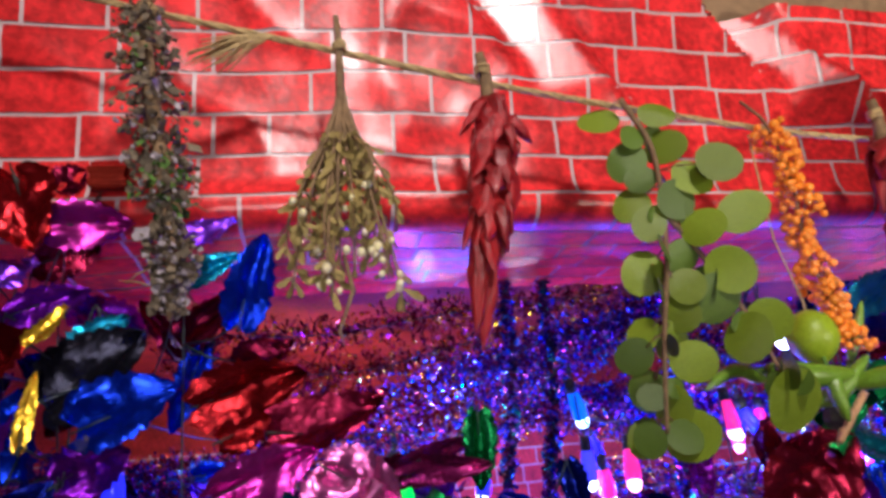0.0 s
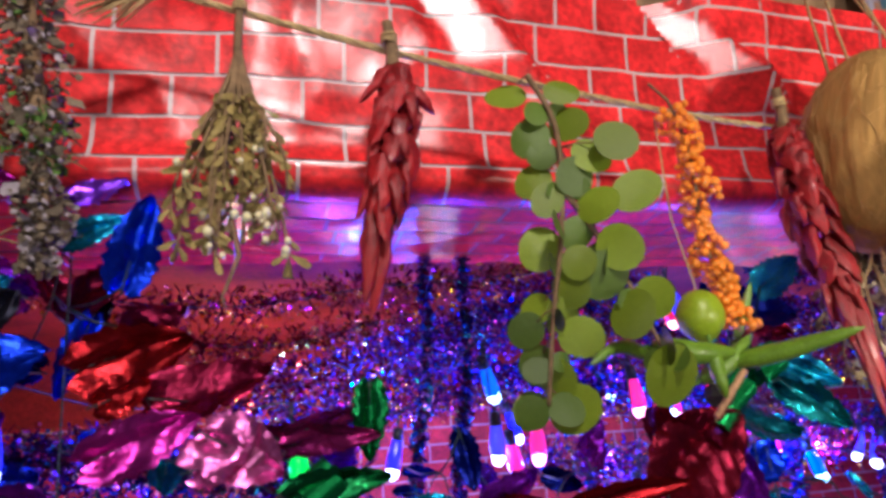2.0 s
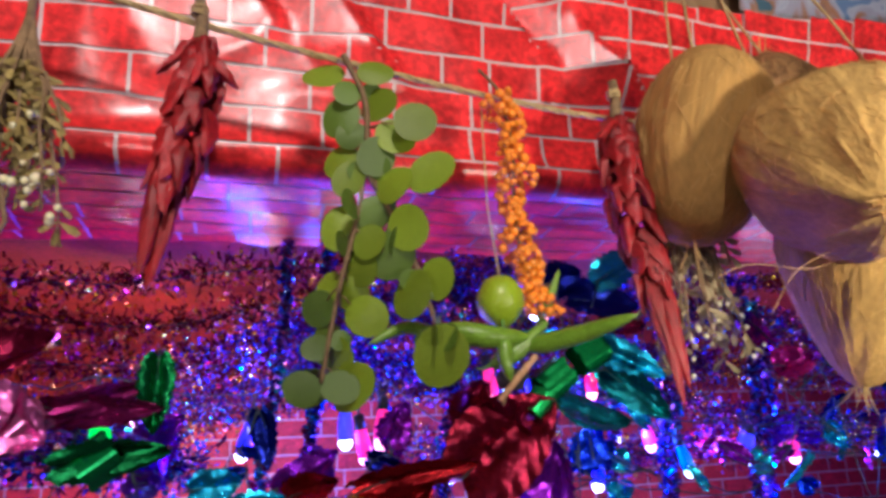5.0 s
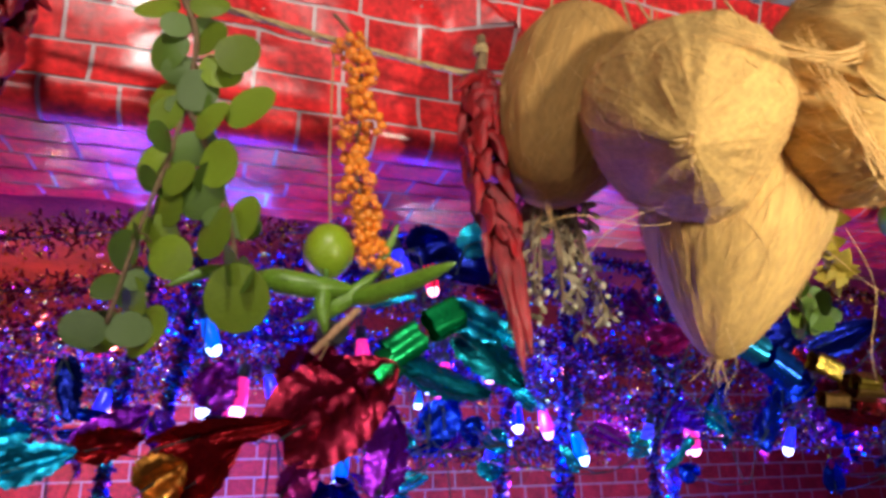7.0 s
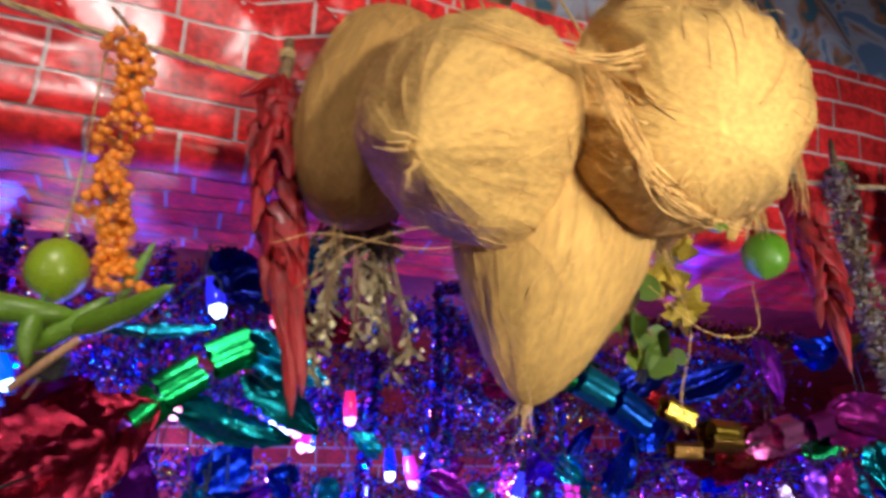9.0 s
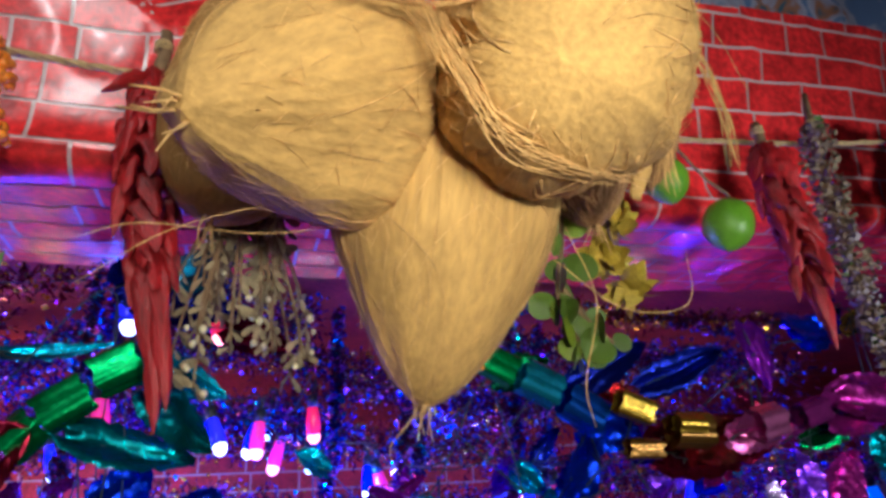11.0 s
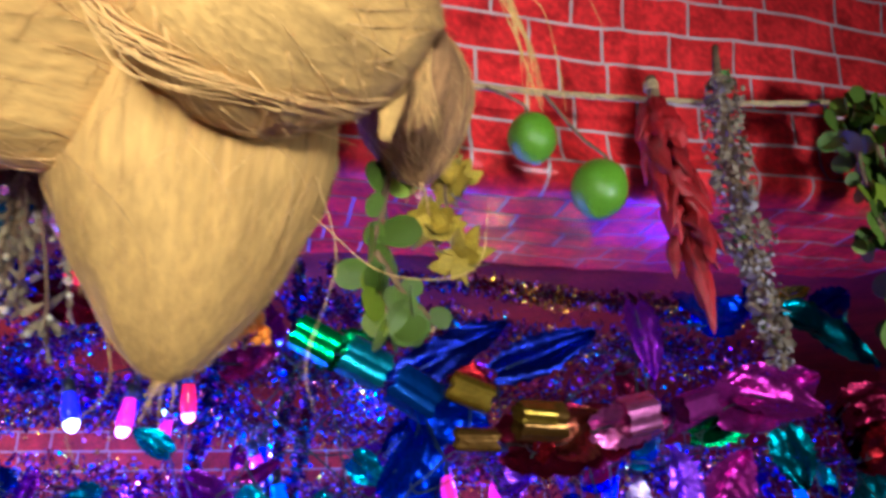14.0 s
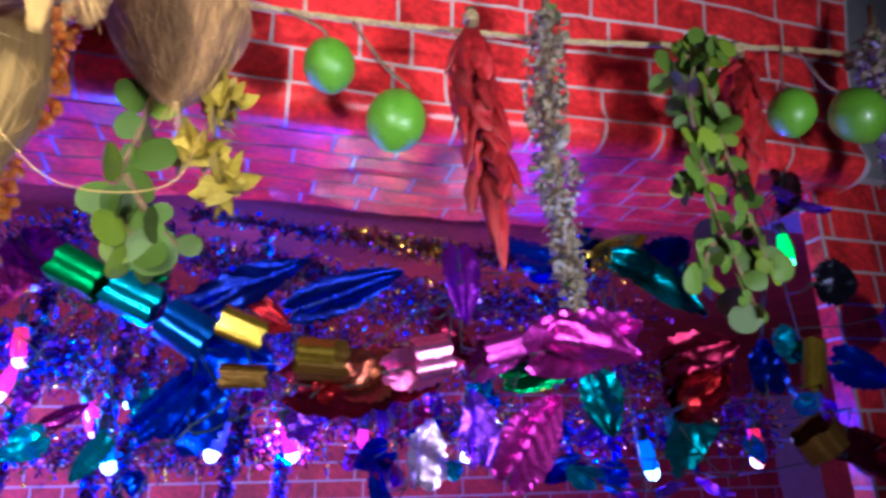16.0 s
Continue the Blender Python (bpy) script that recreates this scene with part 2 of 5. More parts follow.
class Shape:
    """Gathers vertices and faces of one part."""

    def __init__(self):
        self.v, self.f = [], []

    def add(self, verts, faces):
        k = len(self.v)
        self.v += [Vector(p) for p in verts]
        self.f += [tuple(i + k for i in q) for q in faces]

    def tube(self, pts, radius, sides=6, cap=True):
        """A tube along pts; radius is a number or one for each point."""
        pts = [Vector(p) for p in pts]
        rs = radius if isinstance(radius, (list, tuple)) else [radius] * len(pts)
        verts, faces = [], []
        side = None
        for i, p in enumerate(pts):
            d = (pts[min(i + 1, len(pts) - 1)] - pts[max(i - 1, 0)]).normalized()
            if side is None:
                side = d.orthogonal().normalized()
            side = (side - d * side.dot(d)).normalized()
            up = d.cross(side)
            for k in range(sides):
                a = 2 * math.pi * k / sides
                verts.append(p + (side * math.cos(a) + up * math.sin(a)) * rs[i])
        for i in range(len(pts) - 1):
            for k in range(sides):
                a, b = i * sides + k, i * sides + (k + 1) % sides
                faces.append((a, b, b + sides, a + sides))
        if cap:
            faces.append(tuple(range(sides))[::-1])
            faces.append(tuple(range((len(pts) - 1) * sides, len(pts) * sides)))
        self.add(verts, faces)

    def ball(self, c, r, rows=5, cols=8, stretch=(1, 1, 1), turn=None):
        verts, faces = [], []
        for i in range(rows + 1):
            th = math.pi * i / rows
            for k in range(cols):
                ph = 2 * math.pi * k / cols
                p = Vector((math.sin(th) * math.cos(ph) * stretch[0], math.sin(th) * math.sin(ph) * stretch[1], math.cos(th) * stretch[2])) * r
                verts.append(Vector(c) + (turn @ p if turn else p))
        for i in range(rows):
            for k in range(cols):
                a, b = i * cols + k, i * cols + (k + 1) % cols
                faces.append((a, a + cols, b + cols, b))
        self.add(verts, faces)

    def done(self, name, mat, smooth=True):
        return mesh(name, self.v, self.f, mat, smooth)


def spline(pts, steps):
    """A smooth line through pts (Catmull-Rom)."""
    p = [Vector(q) for q in pts]
    p = [p[0] * 2 - p[1]] + p + [p[-1] * 2 - p[-2]]
    out = []
    for i in range(1, len(p) - 2):
        for k in range(steps):
            t = k / steps
            out.append(0.5 * (2 * p[i] + (p[i + 1] - p[i - 1]) * t + (2 * p[i - 1] - 5 * p[i] + 4 * p[i + 1] - p[i + 2]) * t * t + (3 * p[i] - p[i - 1] - 3 * p[i + 1] + p[i + 2]) * t ** 3))
    return out + [p[-2]]


def rnd(a, b):
    return random.uniform(a, b)


def any_turn():
    return Euler((rnd(0, 6.28), rnd(0, 6.28), rnd(0, 6.28))).to_matrix()


def along(a, b, up=(0, -1, 0)):
    """The turn whose z runs from a to b and whose y is about -up."""
    z = (Vector(b) - Vector(a)).normalized()
    x = Vector(up).cross(z)
    x = x.normalized() if x.length > 0.01 else z.orthogonal().normalized()
    return Matrix((x, z.cross(x), z)).transposed().to_4x4()


# ---- the setting: a brick-printed foil round a wide lintel, with a recess behind ----
X_LEFT, X_RIGHT = -0.75, 1.64
FACE_Y, SOFFIT_Z, SOFFIT_END = 0.555, 1.722, 0.782
ROUND = 0.022


def foil_surface(u, v):
    """The foil: u along the lintel, v up the face from the rounded edge (below zero: back along the soffit)."""
    quarter = ROUND * math.pi / 2
    lean = 0.55 * max(0, v) ** 2
    rise = 0.012 * min(1, max(0, (u - 1.1) / 0.25)) - 0.008 * min(1, max(0, (0.05 - u) / 0.25))
    if v >= 0:
        y, z, ny, nz = FACE_Y, SOFFIT_Z + ROUND + v, -1, 0
    elif v > -quarter:
        a = -v / ROUND
        y, z, ny, nz = FACE_Y + ROUND * (1 - math.cos(a)), SOFFIT_Z + ROUND * (1 - math.sin(a)), -math.cos(a), -math.sin(a)
    else:
        y, z, ny, nz = FACE_Y + ROUND + (-v - quarter), SOFFIT_Z, 0, -1
    fade = min(1, 0.35 + abs(v) * 6)
    flat, facet = 1, 0
    w = 0.0035 * math.sin(u * 9 + v * 14) + 0.003 * noise.noise(Vector((u * 7, v * 9, 3))) + 0.0055 * noise.noise(Vector((u * 3.2 + v * 4.5, v * 3 - u * 2, 9)))
    # broad flat facets that run slantwise down the upper face, and a slacker stretch beside them
    if v > 0.03:
        w += 0.05 * (v - 0.03) * math.exp(-((u - 0.12) / 0.10) ** 2)
        for cu, cv, run, along_u, along_v, wide, foot in ((0.235, 0.18, 0.75, 0.196, -0.04, 0.034, 0.075), (0.535, 0.165, 0.93, 0.50, -0.07, 0.030, 0.085)):
            mid = cu + (cv - v) * run
            d = (u - mid) / wide
            if -1.5 < d < 1.5 and v > foot:
                mask = min(1, max(0, (1.5 - abs(d)) * 2)) * min(1, (v - foot) * 22)
                flat, facet = flat * (1 - 0.85 * mask), facet + mask * (along_u * (u - cu) + along_v * (v - cv))
    # the rolled lip at the lower edge, and a flat shining stretch above it
    lip = math.exp(-((v + 0.002) / 0.016) ** 2)
    w = w * (1 - 0.8 * lip)
    patch = max(0, 1 - ((u - 0.17) / 0.09) ** 2) * max(0, 1 - ((v - 0.035) / 0.035) ** 2)
    flat, facet = flat * (1 - 0.9 * patch), facet + 0.08 * patch * (u - 0.17)
    ridge = 1 - 2 * abs(noise.noise(Vector((u * 8 + v * 6, v * 7 - u * 4, 21))))
    w += 0.0035 * ridge ** 3 + 0.0012 * noise.noise(Vector((u * 26, v * 30, 5)))
    w = w * fade * flat + facet + 0.009 * lip
    return Vector((u, y - lean + ny * w, z + rise + nz * w)), Vector((0, ny, nz))


V_TOP, V_END = 0.256, -(ROUND * math.pi / 2 + SOFFIT_END - FACE_Y - ROUND)


def top_of(u):
    return V_TOP - 0.03 + 0.036 * min(1, max(0, (u - 0.6) / 0.6)) + 0.004 * math.sin(u * 6)


def sheet_point(u, b):
    p, out = foil_surface(u, V_END + (top_of(u) - V_END) * b)
    return p - out * 0.0007


def grid_mesh(name, fn, nu, nv, mat):
    verts = [fn(i / nu, j / nv) for j in range(nv + 1) for i in range(nu + 1)]
    faces = [(j * (nu + 1) + i, j * (nu + 1) + i + 1, (j + 1) * (nu + 1) + i + 1, (j + 1) * (nu + 1) + i) for j in range(nv) for i in range(nu)]
    return mesh(name, verts, faces, mat)


lintel = tagged(new("wall_lintel", grid_mesh("lintel_foil", lambda a, b: sheet_point(X_LEFT + (X_RIGHT - X_LEFT) * a, b), 300, 70, M_MORTAR)),
    "glossy red brick-printed foil wrapped round a lintel", "wall covering", kind="structure")


def box(name, lo, hi, mat, label, kind="structure", category="wall"):
    s = Shape()
    (x0, y0, z0), (x1, y1, z1) = lo, hi
    s.add([(x0, y0, z0), (x1, y0, z0), (x1, y1, z0), (x0, y1, z0), (x0, y0, z1), (x1, y0, z1), (x1, y1, z1), (x0, y1, z1)],
          [(3, 2, 1, 0), (4, 5, 6, 7), (0, 1, 5, 4), (1, 2, 6, 5), (2, 3, 7, 6), (3, 0, 4, 7)])
    return tagged(new(name, s.done(name, mat, False)), label, category, kind=kind)


box("wall_core", (-1.6, 0.585, 1.762), (1.62, 0.80, 2.9), M_CARD, "brown board wall above the brick foil")
box("wall_east", (1.62, 0.60, 1.762), (3.2, 0.80, 2.9), M_PLASTER, "plain grey plaster wall beside the foil")
box("wall_east_low", (2.2, 0.60, 0.0), (3.2, 0.80, 1.762), M_PLASTER, "plain grey plaster wall beside the pier")
box("ceiling_recess", (-1.2, 0.80, 1.775), (2.6, 1.75, 1.80), M_CLOTH, "dark red cloth ceiling of the recess", category="ceiling")
box("wall_recess_west", (-1.22, 0.62, 0.0), (-1.2, 1.75, 1.775), M_CLOTH, "dark red cloth side wall")
box("wall_recess_east", (2.6, 0.80, 0.0), (2.62, 1.75, 1.775), M_CLOTH, "dark red cloth side wall")
box("floor", (-2.6, -3.2, -0.05), (3.4, 1.9, 0.0), M_CARD, "brown floor of the room", category="floor")
box("wall_south", (-2.6, -3.3, 0.0), (3.4, -3.2, 2.9), M_PLASTER, "plain grey plaster wall")
box("wall_room_west", (-2.7, -3.2, 0.0), (-2.6, 1.9, 2.9), M_PLASTER, "plain grey plaster wall")
box("wall_room_east", (3.2, -3.2, 0.0), (3.3, 1.9, 2.9), M_PLASTER, "plain grey plaster wall")
box("wall_west", (-2.6, 0.60, 0.0), (-1.6, 0.80, 2.9), M_PLASTER, "plain grey plaster wall")
box("ceiling", (-2.7, -3.3, 2.9), (3.4, 1.9, 2.95), M_PLASTER, "plain pale ceiling", category="ceiling")

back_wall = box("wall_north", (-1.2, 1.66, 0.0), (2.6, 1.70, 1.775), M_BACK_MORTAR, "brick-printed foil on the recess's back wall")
box("wall_north_upper", (-1.2, 1.645, 1.60), (2.6, 1.66, 1.775), M_CLOTH, "dark red cloth above the recess's brick foil")
leg = box("wall_pier", (1.60, 0.60, 0.0), (2.2, 0.625, 1.762), M_MORTAR, "brick-printed foil on the pier")
leg_west = box("wall_pier_west", (-1.4, 0.60, 0.0), (-0.80, 0.80, 1.762), M_CLOTH, "dark red cloth on the far pier")

# the printed cloth that lies along the top of the foil
M_PRINT = bpy.data.materials.new("printed_cloth")
M_PRINT.use_nodes = True
n, l = M_PRINT.node_tree.nodes, M_PRINT.node_tree.links
tc, cells, ramp = n.new("ShaderNodeTexCoord"), n.new("ShaderNodeTexNoise"), n.new("ShaderNodeValToRGB")
cells.inputs["Scale"].default_value = 11
cells.inputs["Distortion"].default_value = 1.6
l.new(tc.outputs["Object"], cells.inputs["Vector"])
l.new(cells.outputs[0], ramp.inputs[0])
ramp.color_ramp.interpolation = "EASE"
for i, (at, c) in enumerate(((0.0, (0.05, 0.11, 0.26)), (0.40, (0.11, 0.18, 0.32)), (0.46, (0.33, 0.34, 0.42)), (0.53, (0.28, 0.27, 0.34)), (0.60, (0.28, 0.12, 0.06)), (0.66, (0.04, 0.10, 0.14)))):
    e = ramp.color_ramp.elements[i] if i < 2 else ramp.color_ramp.elements.new(at)
    e.position, e.color = at, (*c, 1)
l.new(ramp.outputs[0], n["Principled BSDF"].inputs["Base Color"])
n["Principled BSDF"].inputs["Roughness"].default_value = 0.75


def drape(a, b):
    x = 0.80 + 0.82 * a
    fold = 0.010 * math.sin(x * 31 + b * 4) + 0.008 * noise.noise(Vector((x * 9, b * 3, 2)))
    return Vector((x, 0.545 + fold - 0.02 * math.sin(b * 3.14), 1.992 + 0.024 * min(1, max(0, (x - 0.8) / 0.4)) + 0.004 * math.sin(x * 17) + b * 0.30))


printed_cloth = tagged(new("printed_cloth", grid_mesh("printed_cloth", drape, 80, 24, M_PRINT)), "blue, white and orange printed cloth above the foil", "cloth")
solid = printed_cloth.modifiers.new("thickness", "SOLIDIFY")
solid.thickness = 0.002
box("wall_dark_shelf", (1.50, 0.50, 2.12), (2.1, 0.60, 2.16), M_COAL, "dark shelf board above the cloth")

# ---- the twine and what hangs from it ----
TWINE = spline([(-0.62, 0.49, 1.985), (-0.30, 0.475, 1.914), (-0.09, 0.47, 1.866), (0.032, 0.468, 1.840), (0.156, 0.468, 1.815), (0.279, 0.466, 1.794), (0.418, 0.468, 1.777), (0.534, 0.47, 1.770), (0.75, 0.47, 1.765), (0.95, 0.47, 1.766), (1.114, 0.47, 1.778), (1.228, 0.47, 1.790), (1.497, 0.475, 1.835), (1.70, 0.52, 1.88)], 14)
s = Shape()
for k in range(3):
    s.tube([p + Vector((0, math.cos(i * 0.9 + k * 2.09), math.sin(i * 0.9 + k * 2.09))) * 0.0016 for i, p in enumerate(TWINE)], 0.0017, 5)
twine = tagged(new("twine", s.done("twine", M_TWINE)), "twisted brown jute twine strung across the brick foil", "twine")
random.seed(5)
s = Shape()
for k in range(40):
    d = Vector((-0.055 * rnd(0.5, 1.05), rnd(-0.006, 0.006), -0.024 * rnd(0.5, 1.3)))
    p = Vector((-0.022 + rnd(-0.012, 0.0), 0.466, 1.851))
    s.tube([p, p + d * 0.5 + Vector((0, 0, 0.003)), p + d + Vector((0, 0, rnd(-0.006, 0.002)))], [0.001, 0.0009, 0.0005], 4)
part_of("frayed_end", s.done("frayed_end", M_TWINE), twine)["kind"] = "stuff"
for end_x, end_z, end_y in ((-0.62, 1.985, 0.49), (1.70, 1.88, 0.52)):
    s = Shape()
    s.tube([(end_x, end_y - 0.008, end_z), (end_x, 0.60, end_z)], 0.002, 6)
    tagged(new("nail", s.done("nail", M_COAL)), "dark nail that holds the twine", "nail")


def knot(parent, place, size=0.005):
    s = Shape()
    for k in range(3):
        a = rnd(0, 3)
        s.tube([Vector(place) + Vector((math.cos(a + i * 0.7) * size, math.sin(a + i * 0.7) * size, (k - 1) * size * 0.5 + rnd(-1, 1) * 0.001)) for i in range(10)], 0.0013, 5)
    part_of("knot", s.done("knot", M_TWINE), parent, "jute twine knot")


def flower_bunch(top, bottom, radius, label, green=0.12, seed=1):
    """A hanging stick of dried florets, thick above and thin below."""
    random.seed(seed)
    top, bottom = Vector(top), Vector(bottom)
    ob = thing("dried_flower_bunch", top, label, "dried flowers", "bunches on the twine")
    axis = bottom - top
    bend = [axis * t + Vector((math.sin(t * 4 + seed) * 0.006, 0, 0)) for t in (0, 0.2, 0.4, 0.6, 0.8, 1)]
    s = Shape()
    s.tube([(0.004, 0, 0.035), (0.001, 0, 0.01)] + bend, [0.003, 0.004] + [0.005, 0.006, 0.006, 0.005, 0.004, 0.002], 7)
    part_of("stem", s.done("stem", M_STEM), ob)
    line = spline(bend, 8)
    kinds = (("flower_spike", M_GREY_FLORET, 950), ("mauve_bloom", M_MAUVE_FLORET, 240), ("foliage", M_MOSS, int(620 * green)))
    for nm, mat, count in kinds:
        s = Shape()
        lump = [rnd(0, 1) for _ in range(4)]
        for _ in range(count):
            t = rnd(0.02, 1)
            if nm == "foliage":
                t = random.choice(lump) + rnd(-0.05, 0.05)
                t = min(1, max(0.02, t))
            if nm == "mauve_bloom":
                t = max(t, rnd(0, 1))
            p = line[int(t * (len(line) - 1))]
            r = radius * (0.80 + 0.75 * noise.noise(Vector((t * 9, seed, 0)))) * (min(1, 0.45 + 5 * t) if t < 0.5 else 1.0 - 0.95 * (t - 0.5))
            a = rnd(0, 6.28)
            q = p + Vector((math.cos(a), math.sin(a), 0)) * r * rnd(0.3, 1.1)
            if rnd(0, 1) < 0.25:
                s.ball(q, rnd(0.0016, 0.0032), 3, 5, (1, rnd(0.4, 0.8), rnd(0.9, 1.6)), any_turn())
            else:
                d, size = any_turn(), rnd(0.003, 0.0065) * (1.9 if rnd(0, 1) < 0.18 else 1)
                s.add([q + d @ Vector(c) * size for c in ((-0.35, 0, -0.5), (0.35, 0.1, -0.4), (0.45, 0.25, 0.3), (0, 0.1, 0.6), (-0.4, 0.3, 0.2), (0, -0.12, 0))], [(0, 1, 5), (1, 2, 5), (2, 3, 5), (3, 4, 5), (4, 0, 5)])
        o = part_of(nm, s.done(nm, mat), ob)
        o["kind"] = "stuff"
    s = Shape()
    for _ in range(34):
        t = rnd(0.05, 0.95)
        p = line[int(t * (len(line) - 1))]
        a = rnd(0, 6.28)
        d = Vector((math.cos(a), math.sin(a), rnd(-0.8, 0.5)))
        s.tube([p, p + d * radius * 0.7, p + d * radius * rnd(0.8, 1.12) - Vector((0, 0, 0.003))], [0.0009, 0.0008, 0.0004], 4)
    o = part_of("stalk_fringe", s.done("stalk_fringe", M_STEM), ob)
    o["kind"] = "stuff"
    knot(ob, (0, 0, -0.004))
    return ob


def leaf_mesh(name, length, width, mat, curl=0.15, rows=5, cols=2, tip=0.6):
    """A simple blade with a bent midrib, base at the origin, growing along z."""
    verts, faces = [], []
    for i in range(rows + 1):
        t = i / rows
        w = width * 0.5 * (math.sin(math.pi * min(1, t ** tip)) ** 0.75 if 0 < t < 1 else 0.02)
        for k in range(-cols, cols + 1):
            a = k / cols
            verts.append((a * w, curl * length * t * t + abs(a) * w * 0.25, t * length))
    n = 2 * cols + 1
    for i in range(rows):
        for k in range(n - 1):
            faces.append((i * n + k, i * n + k + 1, (i + 1) * n + k + 1, (i + 1) * n + k))
    return mesh(name, verts, faces, mat)


def berry_sprig(top, bottom, spread, label, seed=3, root=True, leaf_mat=None, berry_size=1.0):
    """A dried bunch of forked stems with small leaves, with white berries at the lower ends."""
    random.seed(seed)
    top, bottom = Vector(top), Vector(bottom)
    ob = thing("dried_berry_sprig", top, label, "dried flowers", "bunches on the twine")
    h = (top - bottom).length
    down = (bottom - top).normalized()
    s = Shape()
    s.tube([(-0.002, 0, 0.03), (0, 0, 0), down * h * 0.3], [0.0024, 0.0032, 0.0042], 7)
    leaves, berries = Shape(), []
    for i in range(34):
        a = rnd(0, 6.28)
        out = Vector((math.cos(a), 0.55 * math.sin(a), 0)) * spread * rnd(0.2, 1)
        ln = rnd(0.50, 0.97)
        pts = [down * h * rnd(0.1, 0.22), down * h * 0.36 + out * 0.30, down * h * max(0.42, ln - 0.14) + out * 0.9, down * h * ln + out]
        line = spline(pts, 5)
        s.tube(line, [0.0019 * (1 - 0.6 * k / len(line)) for k in range(len(line))], 5)
        for k in range(15):
            t = rnd(0.35, 1)
            p = line[int(t * (len(line) - 1))]
            d = (Euler((rnd(-0.5, 0.5), rnd(-1.2, 1.2) + math.pi, rnd(0, 6.28)))).to_matrix()
            size = rnd(0.009, 0.019)
            leaves.add([p + d @ Vector(v) * size for v in ((0, 0, 0), (0.10, 0.05, 0.35), (0.17, 0.02, 0.7), (0.10, 0.14, 1.0), (-0.10, 0.14, 1.0), (-0.17, 0.02, 0.7), (-0.10, 0.05, 0.35), (0, 0.1, 0.5))], [(0, 1, 7), (1, 2, 7), (2, 3, 7), (3, 4, 7), (4, 5, 7), (5, 6, 7), (6, 0, 7)])
        if ln > 0.62 and i % 2:
            for _ in range(2):
                berries.append(line[-1] + Vector((rnd(-0.008, 0.008), rnd(-0.014, -0.004), rnd(-0.01, 0.02))))
    if root:
        s.tube([down * h * 0.8, down * h * 0.92 + Vector((0.006, 0, 0)), down * h * 1.05 + Vector((-0.004, 0, 0)), down * h * 1.1 + Vector((-0.001, 0, 0))], [0.0016, 0.002, 0.0012, 0.0004], 5)
    part_of("twig_tangle", s.done("twig_tangle", M_STEM), ob)["kind"] = "stuff"
    part_of("foliage", leaves.done("foliage", leaf_mat or M_OLIVE), ob)["kind"] = "stuff"
    b = Shape()
    b.ball((0, 0, 0), 0.0041, 6, 9, (1, 0.95, 1.12))
    b.ball((0, 0, -0.0042), 0.0008, 3, 5)
    data = b.done("berry", M_WHITE_BERRY)
    for p in berries:
        k = rnd(0.55, 1.0) * berry_size
        part_of("berry", data, ob, "", Matrix.Translation(p) @ Matrix.Scale(k, 4))
    knot(ob, (0, 0, 0))
    return ob


def pod_mesh(name, length, radius, mat, wrinkle=0.25, bend=0.1, seed=0, sides=14, rows=14):
    """A wrinkled pod, stalk end at the origin, hanging along -z."""
    verts, faces = [], []
    for i in range(rows + 1):
        t = i / rows
        r = radius * (min(1, 0.45 + t * 4) * (1 - t ** 2.2) ** 0.8 + 0.02)
        for k in range(sides):
            a = 2 * math.pi * k / sides
            w = 1 + wrinkle * noise.noise(Vector((math.cos(a) * 1.9, math.sin(a) * 1.9, t * 3 + seed * 7)))
            verts.append((math.cos(a) * r * w + bend * length * math.sin(t * 2.6), math.sin(a) * r * w * 0.8, -t * length))
    for i in range(rows):
        for k in range(sides):
            a, b = i * sides + k, i * sides + (k + 1) % sides
            faces.append((a, a + sides, b + sides, b))
    faces.append(tuple(range(sides)))
    return mesh(name, verts, faces, mat)


PODS = [pod_mesh("chilli_pod", 0.040, 0.0088, M_CHILLI, 0.9, 0.08 * (k - 1.5), k) for k in range(4)]


